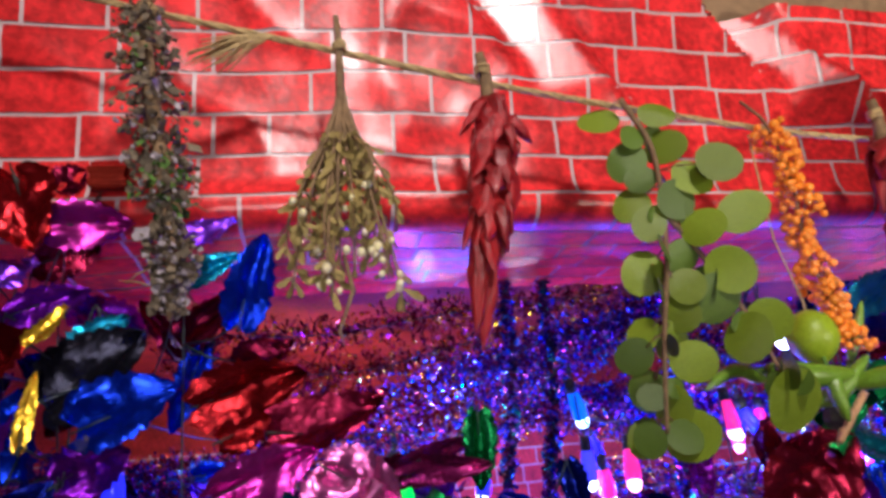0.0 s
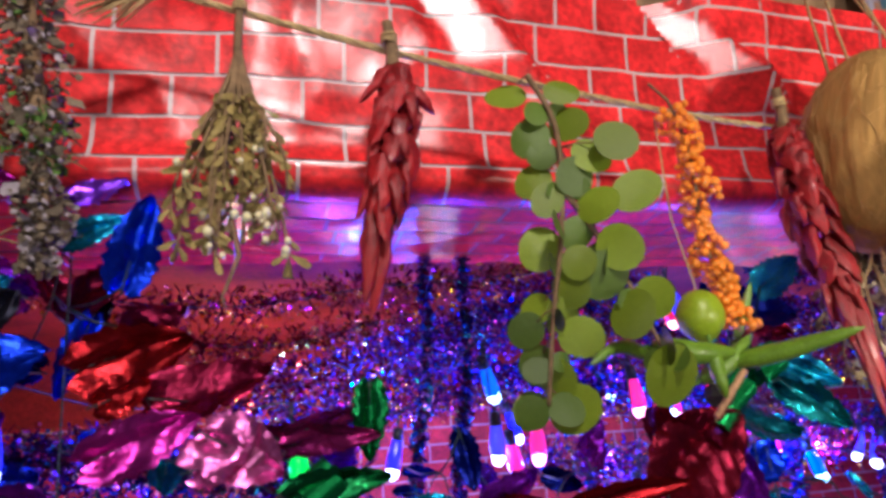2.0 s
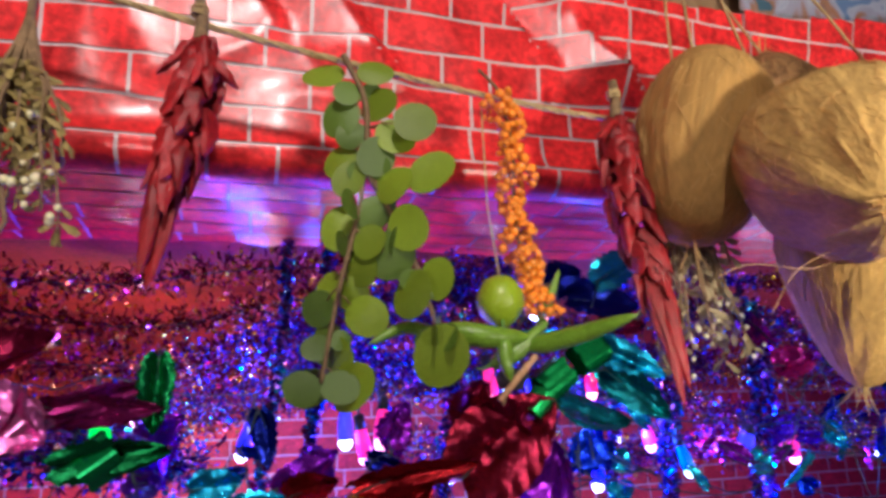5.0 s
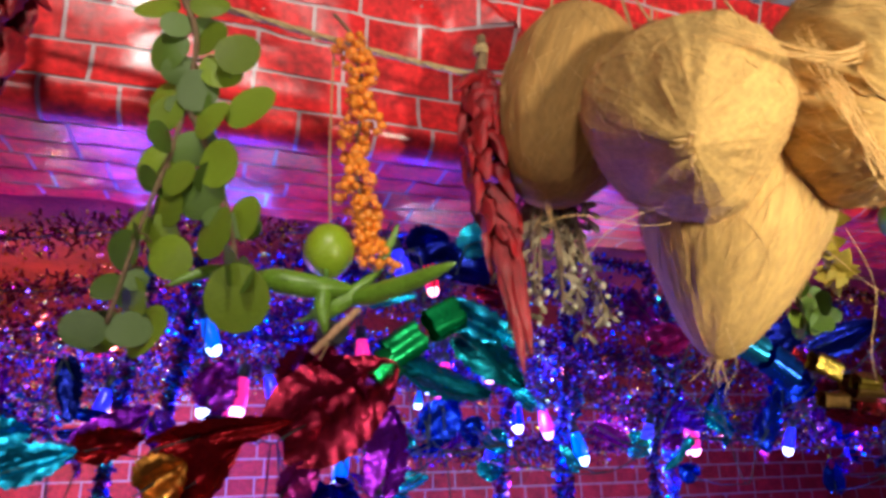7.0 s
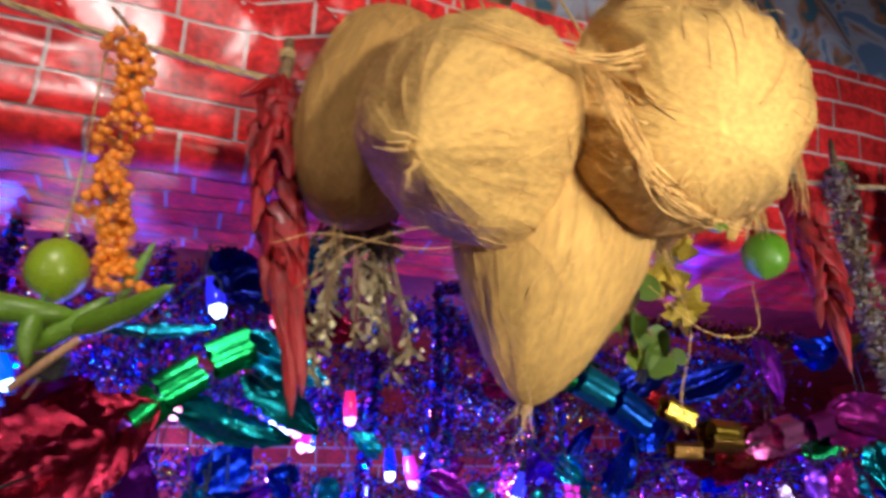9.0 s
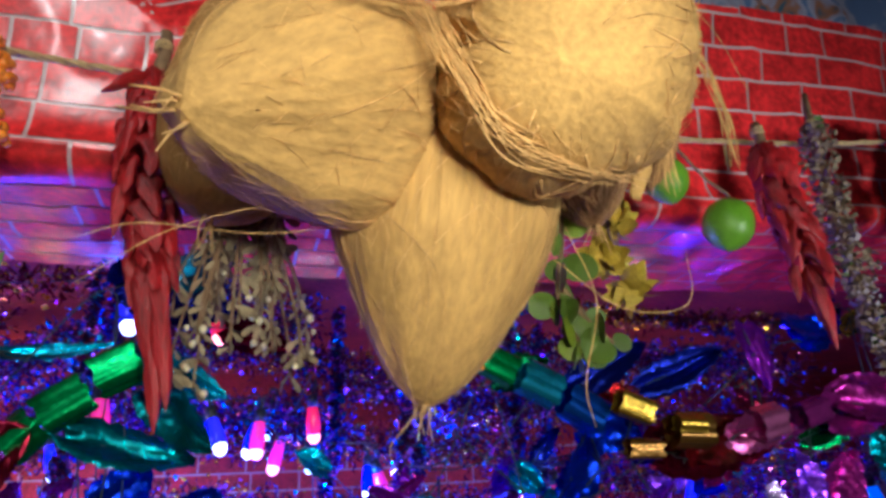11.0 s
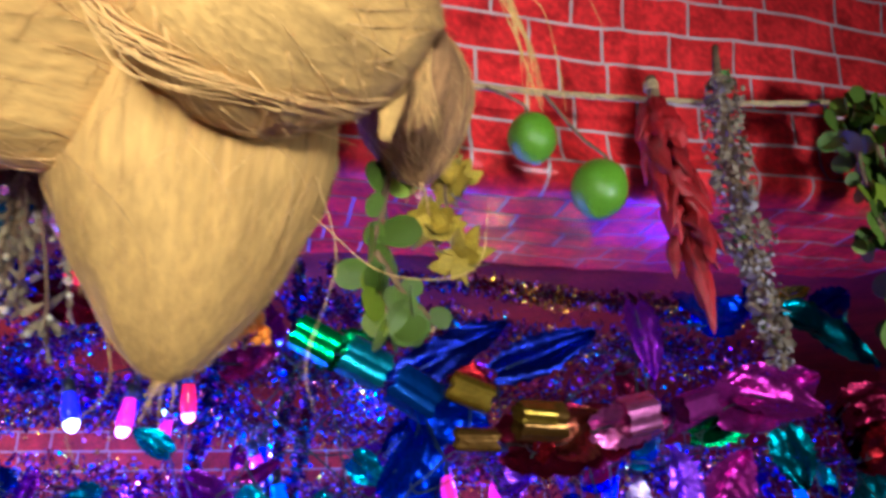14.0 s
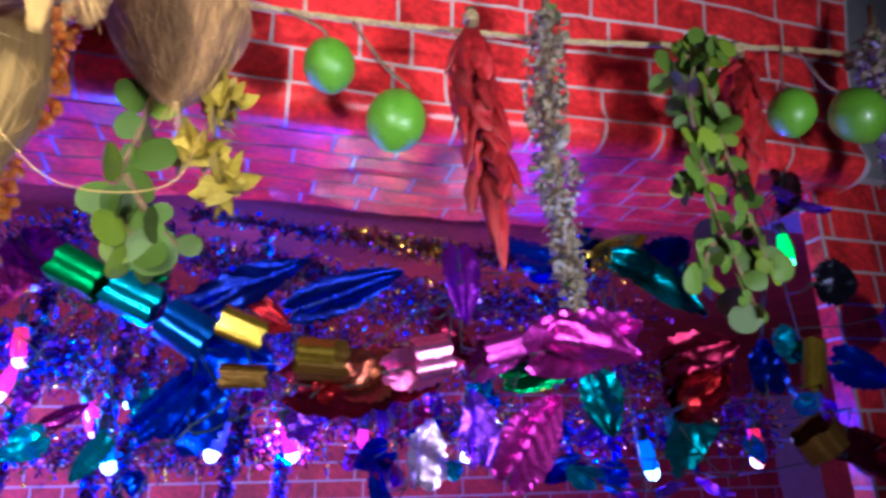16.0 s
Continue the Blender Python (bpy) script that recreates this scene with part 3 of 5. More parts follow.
def chilli_bunch(stem_top, line, half, label, seed=5, open_top=True):
    """Dried chillies tied in overlapping layers along a line, longest at the foot."""
    random.seed(seed)
    ob = thing("dried_chilli_bunch", stem_top, label, "dried chillies", "bunches on the twine")
    base = Vector(stem_top)
    pts = [Vector(p) - base for p in line]
    s = Shape()
    s.tube([(0, 0, 0), (pts[0]) * 0.55 + Vector((0.002, 0, 0)), pts[0], pts[1]], [0.0045, 0.0052, 0.006, 0.004], 8)
    part_of("stem", s.done("stem", M_STEM), ob, "brown woody stem")
    path = spline(pts, 10)
    count = 46
    for i in range(count):
        t = (i / (count - 1)) * 0.74
        p = path[int(t * (len(path) - 1))]
        q = path[min(len(path) - 1, int((t + 0.22) * (len(path) - 1)))]
        a = i * 2.4 + rnd(-0.3, 0.3)
        out = Vector((math.cos(a), math.sin(a), 0))
        r = half * 0.75 * (0.12 + 0.88 * math.sin(math.pi * min(1.0, 0.06 + t / 0.74 * 0.80)) ** 0.9)
        m = Matrix.Translation(p + out * r * 0.9) @ along(q, p, out) @ Matrix.Rotation(rnd(0.02, 0.30) + (0.5 if open_top and i in (4, 13) else 0), 4, "X") @ Matrix.Rotation(rnd(-0.5, 0.5), 4, "Z") @ Matrix.Rotation(rnd(-0.2, 0.2), 4, "Y") @ Matrix.Diagonal((rnd(0.75, 1.1), rnd(0.45, 0.75), rnd(0.75, 1.15), 1))
        part_of("chilli_pod", random.choice(PODS), ob, "", m)
    d = (path[-1] - path[-6]).normalized()
    for k in range(3):
        p = path[int(len(path) * 0.72)]
        m = Matrix.Translation(p + Vector((rnd(-0.005, 0.005), rnd(-0.006, 0.004), 0))) @ along(path[-1], p, (0, -1, 0.01)) @ Matrix.Diagonal((1.15, 1.1, (path[-1] - p).length / 0.040 * (1 - 0.12 * k), 1)) @ Matrix.Diagonal((0.7, 0.7, 1, 1))
        part_of("chilli_pod", PODS[k], ob, "", m)
    knot(ob, pts[0] * 0.4, 0.006)
    return ob


EUC_LEAVES = []
for k in range(4):
    verts, faces, n = [(0, 0.0, 0)], [], 16
    for ring, rr in enumerate((0.55, 1.0)):
        for i in range(n):
            a = 2 * math.pi * i / n
            r = rr * (1 + 0.05 * math.sin(2 * a + k) - 0.06 * math.cos(a))
            verts.append((math.sin(a) * r, (0.16 if k % 2 else -0.12) * rr * rr * math.cos(a + k) ** 2 + 0.06 * rr * rr, math.cos(a) * r * 1.05))
    faces = [(0, 1 + i, 1 + (i + 1) % n) for i in range(n)] + [(1 + i, 1 + n + i, 1 + n + (i + 1) % n, 1 + (i + 1) % n) for i in range(n)]
    verts = [(x * 0.5, y * 0.5, z * 0.5 - 0.5) for x, y, z in verts]
    me = mesh("eucalyptus_leaf", verts, faces, M_EUC)
    EUC_LEAVES.append(me)


EUC_DARK = []
for me in EUC_LEAVES:
    dark = me.copy()
    dark.materials[0] = M_EUC_DARK
    EUC_DARK.append(dark)


def eucalyptus(branches, size, label, seed=7, gap=0.011, leaves=None):
    """Round-leaved branches; each branch is a list of points, the first starts at the twine."""
    random.seed(seed)
    base = Vector(branches[0][0])
    ob = thing("eucalyptus_branch", base, label, "eucalyptus", "bunches on the twine")
    s = Shape()
    spots = []
    for br in branches:
        line = spline([Vector(p) - base for p in br], 12)
        s.tube(line, [0.0022 * (1 - 0.6 * i / len(line)) + 0.0006 for i in range(len(line))], 6)
        walked = 0
        for i in range(1, len(line)):
            walked += (line[i] - line[i - 1]).length
            if walked > gap:
                walked = 0
                spots.append((line[i], i / len(line)))
        spots.append((line[-1], 1))
    part_of("stem", s.done("stem", M_STEM), ob, "thin brown stem")
    for j, (p, t) in enumerate(spots):
        for side in (-1, 1):
            k = size * rnd(0.55, 1.1)
            m = Matrix.Translation(p + Vector((0, rnd(-0.004, 0.004), 0))) @ Matrix.Rotation(rnd(-0.7, 0.7) + (0.9 if j % 2 else 0), 4, "Z") @ Matrix.Rotation(-side * rnd(0.5, 1.7), 4, "Y") @ Matrix.Rotation(rnd(-0.7, 0.7), 4, "X") @ Matrix.Scale(k, 4)
            part_of("leaf", random.choice(leaves or EUC_LEAVES), ob, "", m)
    return ob


s = Shape()
s.ball((0, 0, 0), 0.0043, 6, 8, (1, 1, 0.92))
s.ball((0, 0, -0.0039), 0.0008, 3, 5)
BERRY = s.done("orange_berry", M_ORANGE)


def orange_strand(points, radius, label, count, twig, seed=9):
    random.seed(seed)
    base = Vector(points[0])
    ob = thing("orange_berry_strand", base, label, "berries", "bunches on the twine")
    line = spline([Vector(p) - base for p in points], 12)
    s = Shape()
    s.tube([Vector(twig) - base, (Vector(twig) - base) * 0.4 + Vector((0.004, 0, 0))] + line, 0.0016, 6)
    for i in range(0, len(line) - 1, 2):
        s.tube([line[i], line[i] + Vector((rnd(-1, 1), rnd(-1, 1), rnd(-0.5, 0.5))) * radius * 0.7], 0.0007, 4)
    part_of("stem", s.done("stem", M_STEM), ob, "thin dark twig")
    for i in range(count):
        t = i / count
        p = line[int(t * (len(line) - 1))]
        a = i * 2.39996
        r = radius * (0.45 + 0.55 * ((i * 7) % 5) / 4) * (0.85 + 0.3 * math.sin(t * 21))
        m = Matrix.Translation(p + Vector((math.cos(a) * r, math.sin(a) * r, rnd(-0.004, 0.004)))) @ any_turn().to_4x4() @ Matrix.Scale(rnd(0.7, 1.15), 4)
        part_of("berry", BERRY, ob, "", m)
    return ob


def lime_mesh(name, mat, r=0.021, seed=0):
    s = Shape()
    rows, cols = 18, 24
    verts, faces = [], []
    for i in range(rows + 1):
        th = math.pi * i / rows
        for k in range(cols):
            ph = 2 * math.pi * k / cols
            q = Vector((math.sin(th) * math.cos(ph), math.sin(th) * math.sin(ph), math.cos(th)))
            w = 1 + 0.03 * noise.noise(q * 1.7 + Vector((seed, 0, 0)))
            z = q.z * 1.09
            z += -0.10 * max(0, -q.z) ** 14 + 0.03 * max(0, q.z) ** 10
            verts.append((q.x * r * w, q.y * r * w, z * r * w))
    for i in range(rows):
        for k in range(cols):
            a, b = i * cols + k, i * cols + (k + 1) % cols
            faces.append((a, a + cols, b + cols, b))
    return mesh(name, verts, faces, mat)


def lime(place, r, mat, label, twig, seed=0, tilt=0.0):
    """A lime on its own dark twig that reaches up to the twine."""
    ob = thing("lime", place, label, "lime", "limes on the twine")
    part_of("fruit", lime_mesh("fruit", mat, r, seed), ob, "", Matrix.Rotation(tilt, 4, "Y"))
    s = Shape()
    line = spline([Vector((math.sin(tilt) * r, 0, math.cos(tilt) * r * 1.05))] + [Vector(p) - Vector(place) for p in twig], 6)
    s.tube(line, 0.0016, 6)
    part_of("twig", s.done("twig", M_STEM), ob, "dark dry twig")
    s = Shape()
    top = Vector((math.sin(tilt) * r, 0, math.cos(tilt) * r * 1.06))
    for k in range(5):
        a = k * 1.257
        s.ball(top + Vector((math.cos(a) * 0.003, math.sin(a) * 0.003, 0)), 0.0026, 3, 6, (1, 1, 0.6))
    part_of("calyx", s.done("calyx", M_MOSS), ob)
    return ob


flower_bunch((-0.114, 0.452, 1.862), (-0.091, 0.452, 1.612), 0.029, "grey-brown dried flower bunch with mauve florets and green bits", 0.13, 11)
berry_sprig((0.031, 0.456, 1.836), (0.028, 0.456, 1.612), 0.049, "dried olive sprig with pale white berries on the twine", 13)
chilli_bunch((0.149, 0.457, 1.836), [(0.152, 0.457, 1.795), (0.154, 0.455, 1.765), (0.146, 0.455, 1.715), (0.136, 0.455, 1.665), (0.123, 0.457, 1.583)], 0.0175, "wrinkled dark red dried chilli bunch on a brown stem", 17)
ROUND_LEAVES = ((0.239, 1.764, 0.032), (0.292, 1.773, 0.027), (0.293, 1.741, 0.032), (0.258, 1.728, 0.032), (0.340, 1.729, 0.032), (0.313, 1.715, 0.030), (0.351, 1.683, 0.035), (0.255, 1.690, 0.030), (0.294, 1.695, 0.030), (0.311, 1.671, 0.032), (0.267, 1.674, 0.027), (0.254, 1.634, 0.034), (0.287, 1.622, 0.027), (0.309, 1.612, 0.035), (0.327, 1.635, 0.034), (0.276, 1.602, 0.029), (0.244, 1.586, 0.025), (0.266, 1.581, 0.025), (0.234, 1.570, 0.028), (0.279, 1.564, 0.031), (0.351, 1.593, 0.030), (0.330, 1.581, 0.033), (0.356, 1.532, 0.041), (0.239, 1.546, 0.030), (0.256, 1.533, 0.030), (0.232, 1.513, 0.027), (0.265, 1.512, 0.038))
EUC_STEMS = [[(0.268, 0.450, 1.792), (0.286, 0.446, 1.74), (0.280, 0.444, 1.66), (0.262, 0.444, 1.58), (0.250, 0.444, 1.515)],
             [(0.281, 0.446, 1.69), (0.300, 0.436, 1.65), (0.318, 0.424, 1.60), (0.330, 0.412, 1.545)]]
euc = eucalyptus(EUC_STEMS, 0.026, "branch of round yellow-green eucalyptus leaves on the twine", 19, 0.034, EUC_DARK)
euc_base, euc_path = Vector(EUC_STEMS[0][0]), [p for br in EUC_STEMS for p in spline(br, 12)]
for k, (x, z, size) in enumerate(ROUND_LEAVES):
    s = Shape()
    near = (0.44 - 0.5 * (x - 0.29) + rnd(-0.006, 0.006)) / 0.44
    c = Vector((x * near, 0.44 * near, 1.5 + (z - 1.5) * near))
    q = min(euc_path, key=lambda p: (p - c - Vector((0, 0, 0.012))).length)
    edge = c + (q - c).normalized() * size * 0.45
    s.tube([q - euc_base, (q + edge) / 2 - euc_base + Vector((0, 0, 0.002)), edge - euc_base], [0.0009, 0.0008, 0.0007], 5)
    tilt = Matrix.Rotation(rnd(-0.5, 0.5), 4, "X") @ Matrix.Rotation(-0.45 + rnd(-0.5, 0.5), 4, "Z")
    turn = Matrix.Rotation(math.atan2(edge.x - c.x, edge.z - c.z), 4, "Y")
    part_of("leaf", (EUC_DARK if k % 5 == 3 else EUC_LEAVES)[k % 4], euc, "", Matrix.Translation(c - euc_base) @ tilt @ turn @ Matrix.Scale(size * 1.08, 4) @ Matrix.Translation((0, 0, 0.5)))
    part_of("leaf_stalk", s.done("leaf_stalk", M_STEM), euc)

orange_strand([(0.413, 0.457, 1.772), (0.420, 0.455, 1.72), (0.416, 0.455, 1.66), (0.424, 0.455, 1.61), (0.434, 0.455, 1.566)], 0.0165, "strand of small bright orange berries on a twig", 270, (0.395, 0.462, 1.802), 23)
chilli_bunch((0.532, 0.455, 1.803), [(0.530, 0.455, 1.765), (0.527, 0.452, 1.725), (0.531, 0.45, 1.665), (0.541, 0.45, 1.595), (0.557, 0.45, 1.488)], 0.021, "long dark maroon dried chilli bunch beside the coconuts", 29)
berry_sprig((0.598, 0.474, 1.77), (0.607, 0.47, 1.512), 0.056, "grey dried sprig with white berry tips behind the coconuts", 31, False, M_GREY_LEAF, 0.75)

# the charm of a lime, green chillies and charcoal under the orange berries
charm = thing("lime_and_chilli_charm", (0.396, 0.452, 1.768), "hanging charm of yellow-green lime, green chillies and charcoal", "charm", "bunches on the twine")
o0 = Vector((0.396, 0.452, 1.768))
s = Shape()
s.tube([Vector((0, 0.012, 0)), Vector((0.0, 0.014, -0.1)), Vector((0.0, 0, -0.16)), Vector((0.002, 0, -0.26)), Vector((-0.004, 0, -0.272))], 0.0009, 5)
part_of("thread", s.done("thread", M_TWINE), charm)
part_of("lime", lime_mesh("lime", M_YLIME, 0.0195, 2), charm, "round yellow-green lime", Matrix.Translation((0, 0, -0.188)))
for k, (a, b, c, r) in enumerate((((0.342, 0.45, 1.548), (0.315, 0.445, 1.556), (0.284, 0.44, 1.542), 0.0055), ((0.345, 0.45, 1.555), (0.38, 0.44, 1.548), (0.415, 0.44, 1.548), 0.0095), ((0.385, 0.452, 1.528), (0.408, 0.445, 1.54), (0.432, 0.44, 1.562), 0.0075), ((0.412, 0.447, 1.540), (0.442, 0.41, 1.545), (0.470, 0.37, 1.553), 0.0075), ((0.432, 0.46, 1.56), (0.443, 0.455, 1.585), (0.452, 0.452, 1.608), 0.0042), ((0.392, 0.44, 1.55), (0.390, 0.435, 1.530), (0.393, 0.435, 1.512), 0.006))):
    line = spline([Vector(a) - o0, Vector(b) - o0, Vector(c) - o0], 7)
    s = Shape()
    s.tube(line, [r * (min(1, 0.5 + 3 * i / len(line)) * (1 - (i / (len(line) - 1)) ** 3) ** 0.7 + 0.06) for i in range(len(line))], 10)
    pod = part_of("green_chilli", s.done("green_chilli", M_GCHILLI), charm)
    s = Shape()
    d = (line[0] - line[1]).normalized()
    s.tube([line[0], line[0] + d * 0.008, line[0] + d * 0.014 + Vector((0, 0, 0.003))], [0.0028, 0.0014, 0.0012], 6)
    part_of("stalk", s.done("stalk", M_MOSS), pod)
s = Shape()
s.ball((0.006, 0, -0.252), 0.0115, 6, 9, (1.0, 0.8, 0.85))
s.v = [p + (p - Vector((0.006, 0, -0.252))) * 0.5 * noise.noise(p * 120) for p in s.v]
part_of("charcoal_lump", s.done("charcoal_lump", M_COAL, False), charm, "matt black charcoal lump")
s = Shape()
s.tube([Vector((0.385, 0.44, 1.499)) - o0, Vector((0.402, 0.44, 1.517)) - o0, Vector((0.418, 0.44, 1.533)) - o0], [0.0026, 0.003, 0.0028], 7)
part_of("wood_splint", s.done("wood_splint", M_WOOD), charm, "pale orange wooden splint")

orange_strand([(0.795, 0.462, 1.757), (0.790, 0.462, 1.67), (0.771, 0.462, 1.59), (0.765, 0.462, 1.53)], 0.015, "strand of orange berries hidden behind the coconuts", 200, (0.797, 0.47, 1.785), 37)
eucalyptus([[(0.86, 0.462, 1.768), (0.862, 0.455, 1.70), (0.856, 0.45, 1.64), (0.846, 0.45, 1.59), (0.862, 0.45, 1.548)], [(0.85, 0.45, 1.60), (0.87, 0.448, 1.57), (0.888, 0.446, 1.552)]], 0.028, "short green eucalyptus branch beside the coconut husks", 41, 0.014, EUC_DARK + EUC_LEAVES[:2])
lime((0.982, 0.462, 1.716), 0.0205, M_LIME, "green lime hanging by a short dark twig", [(0.977, 0.463, 1.748), (0.965, 0.466, 1.757), (0.945, 0.468, 1.765)], 4, -0.12)
lime((1.035, 0.455, 1.671), 0.0235, M_LIME, "larger green lime hanging lower on a thin twig", [(1.046, 0.458, 1.704), (1.028, 0.462, 1.722), (1.008, 0.466, 1.752), (1.0, 0.47, 1.768)], 6, 0.25)
chilli_bunch((1.101, 0.458, 1.792), [(1.100, 0.456, 1.765), (1.095, 0.452, 1.735), (1.103, 0.45, 1.68), (1.112, 0.45, 1.625), (1.118, 0.45, 1.55)], 0.019, "slim red dried chilli bunch beside the limes", 43, False)
flower_bunch((1.170, 0.452, 1.800), (1.173, 0.452, 1.524), 0.0215, "brown dried flower stick with pale mauve florets", 0.04, 47)
eucalyptus([[(1.333, 0.452, 1.808), (1.312, 0.45, 1.74), (1.310, 0.45, 1.69), (1.320, 0.45, 1.62), (1.345, 0.45, 1.535)], [(1.338, 0.452, 1.805), (1.33, 0.446, 1.75), (1.333, 0.446, 1.70), (1.345, 0.446, 1.64), (1.362, 0.446, 1.575)], [(1.325, 0.45, 1.785), (1.30, 0.446, 1.765), (1.288, 0.446, 1.745)], [(1.333, 0.45, 1.80), (1.348, 0.445, 1.795)], [(1.315, 0.45, 1.66), (1.29, 0.446, 1.64)], [(1.325, 0.45, 1.60), (1.30, 0.444, 1.58), (1.295, 0.444, 1.56)]], 0.024, "bushy dark green eucalyptus branch with small round leaves", 53, 0.008, EUC_DARK + EUC_LEAVES[:1])
chilli_bunch((1.385, 0.462, 1.815), [(1.384, 0.46, 1.79), (1.38, 0.458, 1.765), (1.378, 0.458, 1.735), (1.372, 0.458, 1.70), (1.365, 0.458, 1.64)], 0.015, "small dark red dried chilli bunch behind green leaves", 59)
lime((1.432, 0.455, 1.738), 0.0225, M_LIME, "green lime on a dark twig near the pier", [(1.432, 0.458, 1.772), (1.437, 0.462, 1.79), (1.45, 0.468, 1.825)], 8, 0.0)
lime((1.512, 0.45, 1.744), 0.0265, M_LIME, "big dark green lime near the pier", [(1.49, 0.455, 1.775), (1.482, 0.46, 1.79), (1.47, 0.468, 1.828)], 9, -0.5)
flower_bunch((1.575, 0.458, 1.862), (1.545, 0.455, 1.655), 0.022, "brown dried flower bunch at the end of the twine", 0.05, 61)

# dried yellow petals by the husk
random.seed(71)
petal_cluster = thing("dried_yellow_flower", (0.905, 0.447, 1.70), "drooping dried yellow flower heads below the husk", "dried flowers", "bunches on the twine")
data = leaf_mesh("petal", 0.019, 0.017, M_YELLOW, 0.75)
s = Shape()
s.tube([(0.0, 0.012, 0.066), (0.002, 0, 0.02), (-0.004, 0, -0.05), (0.004, 0, -0.1)], 0.0014, 5)
part_of("stem", s.done("stem", M_STEM), petal_cluster)
for cx, cz in ((0.005, -0.045), (-0.012, -0.078), (0.006, -0.103)):
    for k in range(26):
        m = Matrix.Translation((cx + rnd(-0.006, 0.006), rnd(-0.006, 0.006), cz + rnd(-0.004, 0.008))) @ any_turn().to_4x4() @ Matrix.Scale(rnd(0.7, 1.15), 4)
        part_of("petal", data, petal_cluster, "", m)


# ---- the coconuts ----
def coconut(centre, towards, length, radius, mat, label, seed, lumps=0.05, strands=60, taper=0.15, wads=0, tuft=8, full=0.58, pleats=0.0, skew=0.85, crumple=0.0015):
    """A husked coconut, blunt at one end and pointed at the end that looks towards the given way."""
    random.seed(seed)
    ob = thing("coconut", centre, label, "coconut", "cluster of coconuts")
    ob.matrix_basis = Matrix.Translation(centre) @ along((0, 0, 0), towards, (0, -1, 0.02))
    rows, cols = 40, 220

    def skin(t, a, lift=0.0):
        z = (t - 0.5) * length
        r = radius * max(0.0, math.sin(math.pi * t ** skew)) ** full * (1 - taper * max(0, t - 0.5) / 0.5)
        r *= 1 + pleats * max(0, t - 0.35) * (math.cos(5 * a + 1.2 * t + math.sin(a + seed)) * 0.35)
        r *= 1 + 0.05 * math.cos(3 * a + seed) + lumps * noise.noise(Vector((math.cos(a) * 1.5, math.sin(a) * 1.5, t * 2.6 + seed)))
        r += min(1, 8 * t, 8 - 8 * t) * crumple * (1 - 2 * abs(noise.noise(Vector((math.cos(a) * 2.6, math.sin(a) * 2.6, t * 4.5 + seed + 3)))))
        r += min(1, 8 * t, 8 - 8 * t) * 0.0008 * noise.noise(Vector((math.cos(a) * 13 + 0.6 * math.sin(t * 5), math.sin(a) * 13, t * 1.6 + seed)))
        return Vector((math.cos(a) * (r + lift), math.sin(a) * (r + lift), z))

    verts = [skin(i / rows, 2 * math.pi * k / cols) for i in range(rows + 1) for k in range(cols)]
    faces = []
    for i in range(rows):
        for k in range(cols):
            a, b = i * cols + k, i * cols + (k + 1) % cols
            faces.append((a, b, b + cols, a + cols))
    part_of("husk", mesh("husk", verts, faces, mat), ob)
    s = Shape()
    for i in range(strands // 4):
        a0, t0, ln, drift = rnd(0, 6.28), rnd(0.05, 0.7), rnd(0.15, 0.5), rnd(-0.5, 0.5)
        off = rnd(0.0, 0.0016)
        pts = []
        for k in range(9):
            u = k / 8
            t = min(0.985, t0 + ln * u)
            pts.append(skin(t, a0 + drift * u, off + (0.012 * max(0, u - 0.75) if i % 5 == 0 else 0) + 0.0006 * math.sin(u * 7 + i)))
        s.tube(pts, [0.0003] * 8 + [0.00015], 4, False)
    for i in range(wads):
        a0, t0, ln, drift = rnd(0, 6.28), rnd(0.02, 0.55), rnd(0.12, 0.4), rnd(-0.6, 0.6)
        lift = rnd(0.0, 0.0006)
        pts = [skin(min(0.95, t0 + ln * k / 12), a0 + drift * math.sin(1.8 * k / 12), 0.0008 + lift * (k / 12) ** 2 + 0.0006 * math.sin(k + i)) for k in range(13)]
        s.tube(pts, [rnd(0.0002, 0.0006) * (1.1 - 0.8 * k / 12) for k in range(13)], 5)
    for i in range(260):
        a0, t0, ln = rnd(0, 6.28), rnd(0.03, 0.9), rnd(0.03, 0.10)
        up, sway = rnd(0.0005, 0.007) * (1.6 if i % 9 == 0 else 1), rnd(-0.4, 0.4)
        pts = [skin(min(0.97, t0 + ln * u), a0 + sway * u, up * u * u) for u in (0, 0.4, 0.75, 1)]
        s.tube(pts, [0.00025, 0.0002, 0.00018, 0.0001], 3, False)
    for i in range(tuft):
        a = rnd(0, 6.28)
        p = Vector((math.cos(a) * 0.004, math.sin(a) * 0.004, length * 0.47))
        d = Vector((math.cos(a) * 0.35, math.sin(a) * 0.35, 1)).normalized() * rnd(0.012, 0.034)
        s.tube([p, p + d * 0.5, p + d + Vector((rnd(-0.006, 0.006), rnd(-0.006, 0.006), 0))], [0.0011, 0.0008, 0.0003], 4, False)
    o = part_of("fibre_fringe", s.done("fibre_fringe", M_FIBRE), ob, "loose straw-coloured husk fibres")
    o["kind"] = "stuff"
    return ob


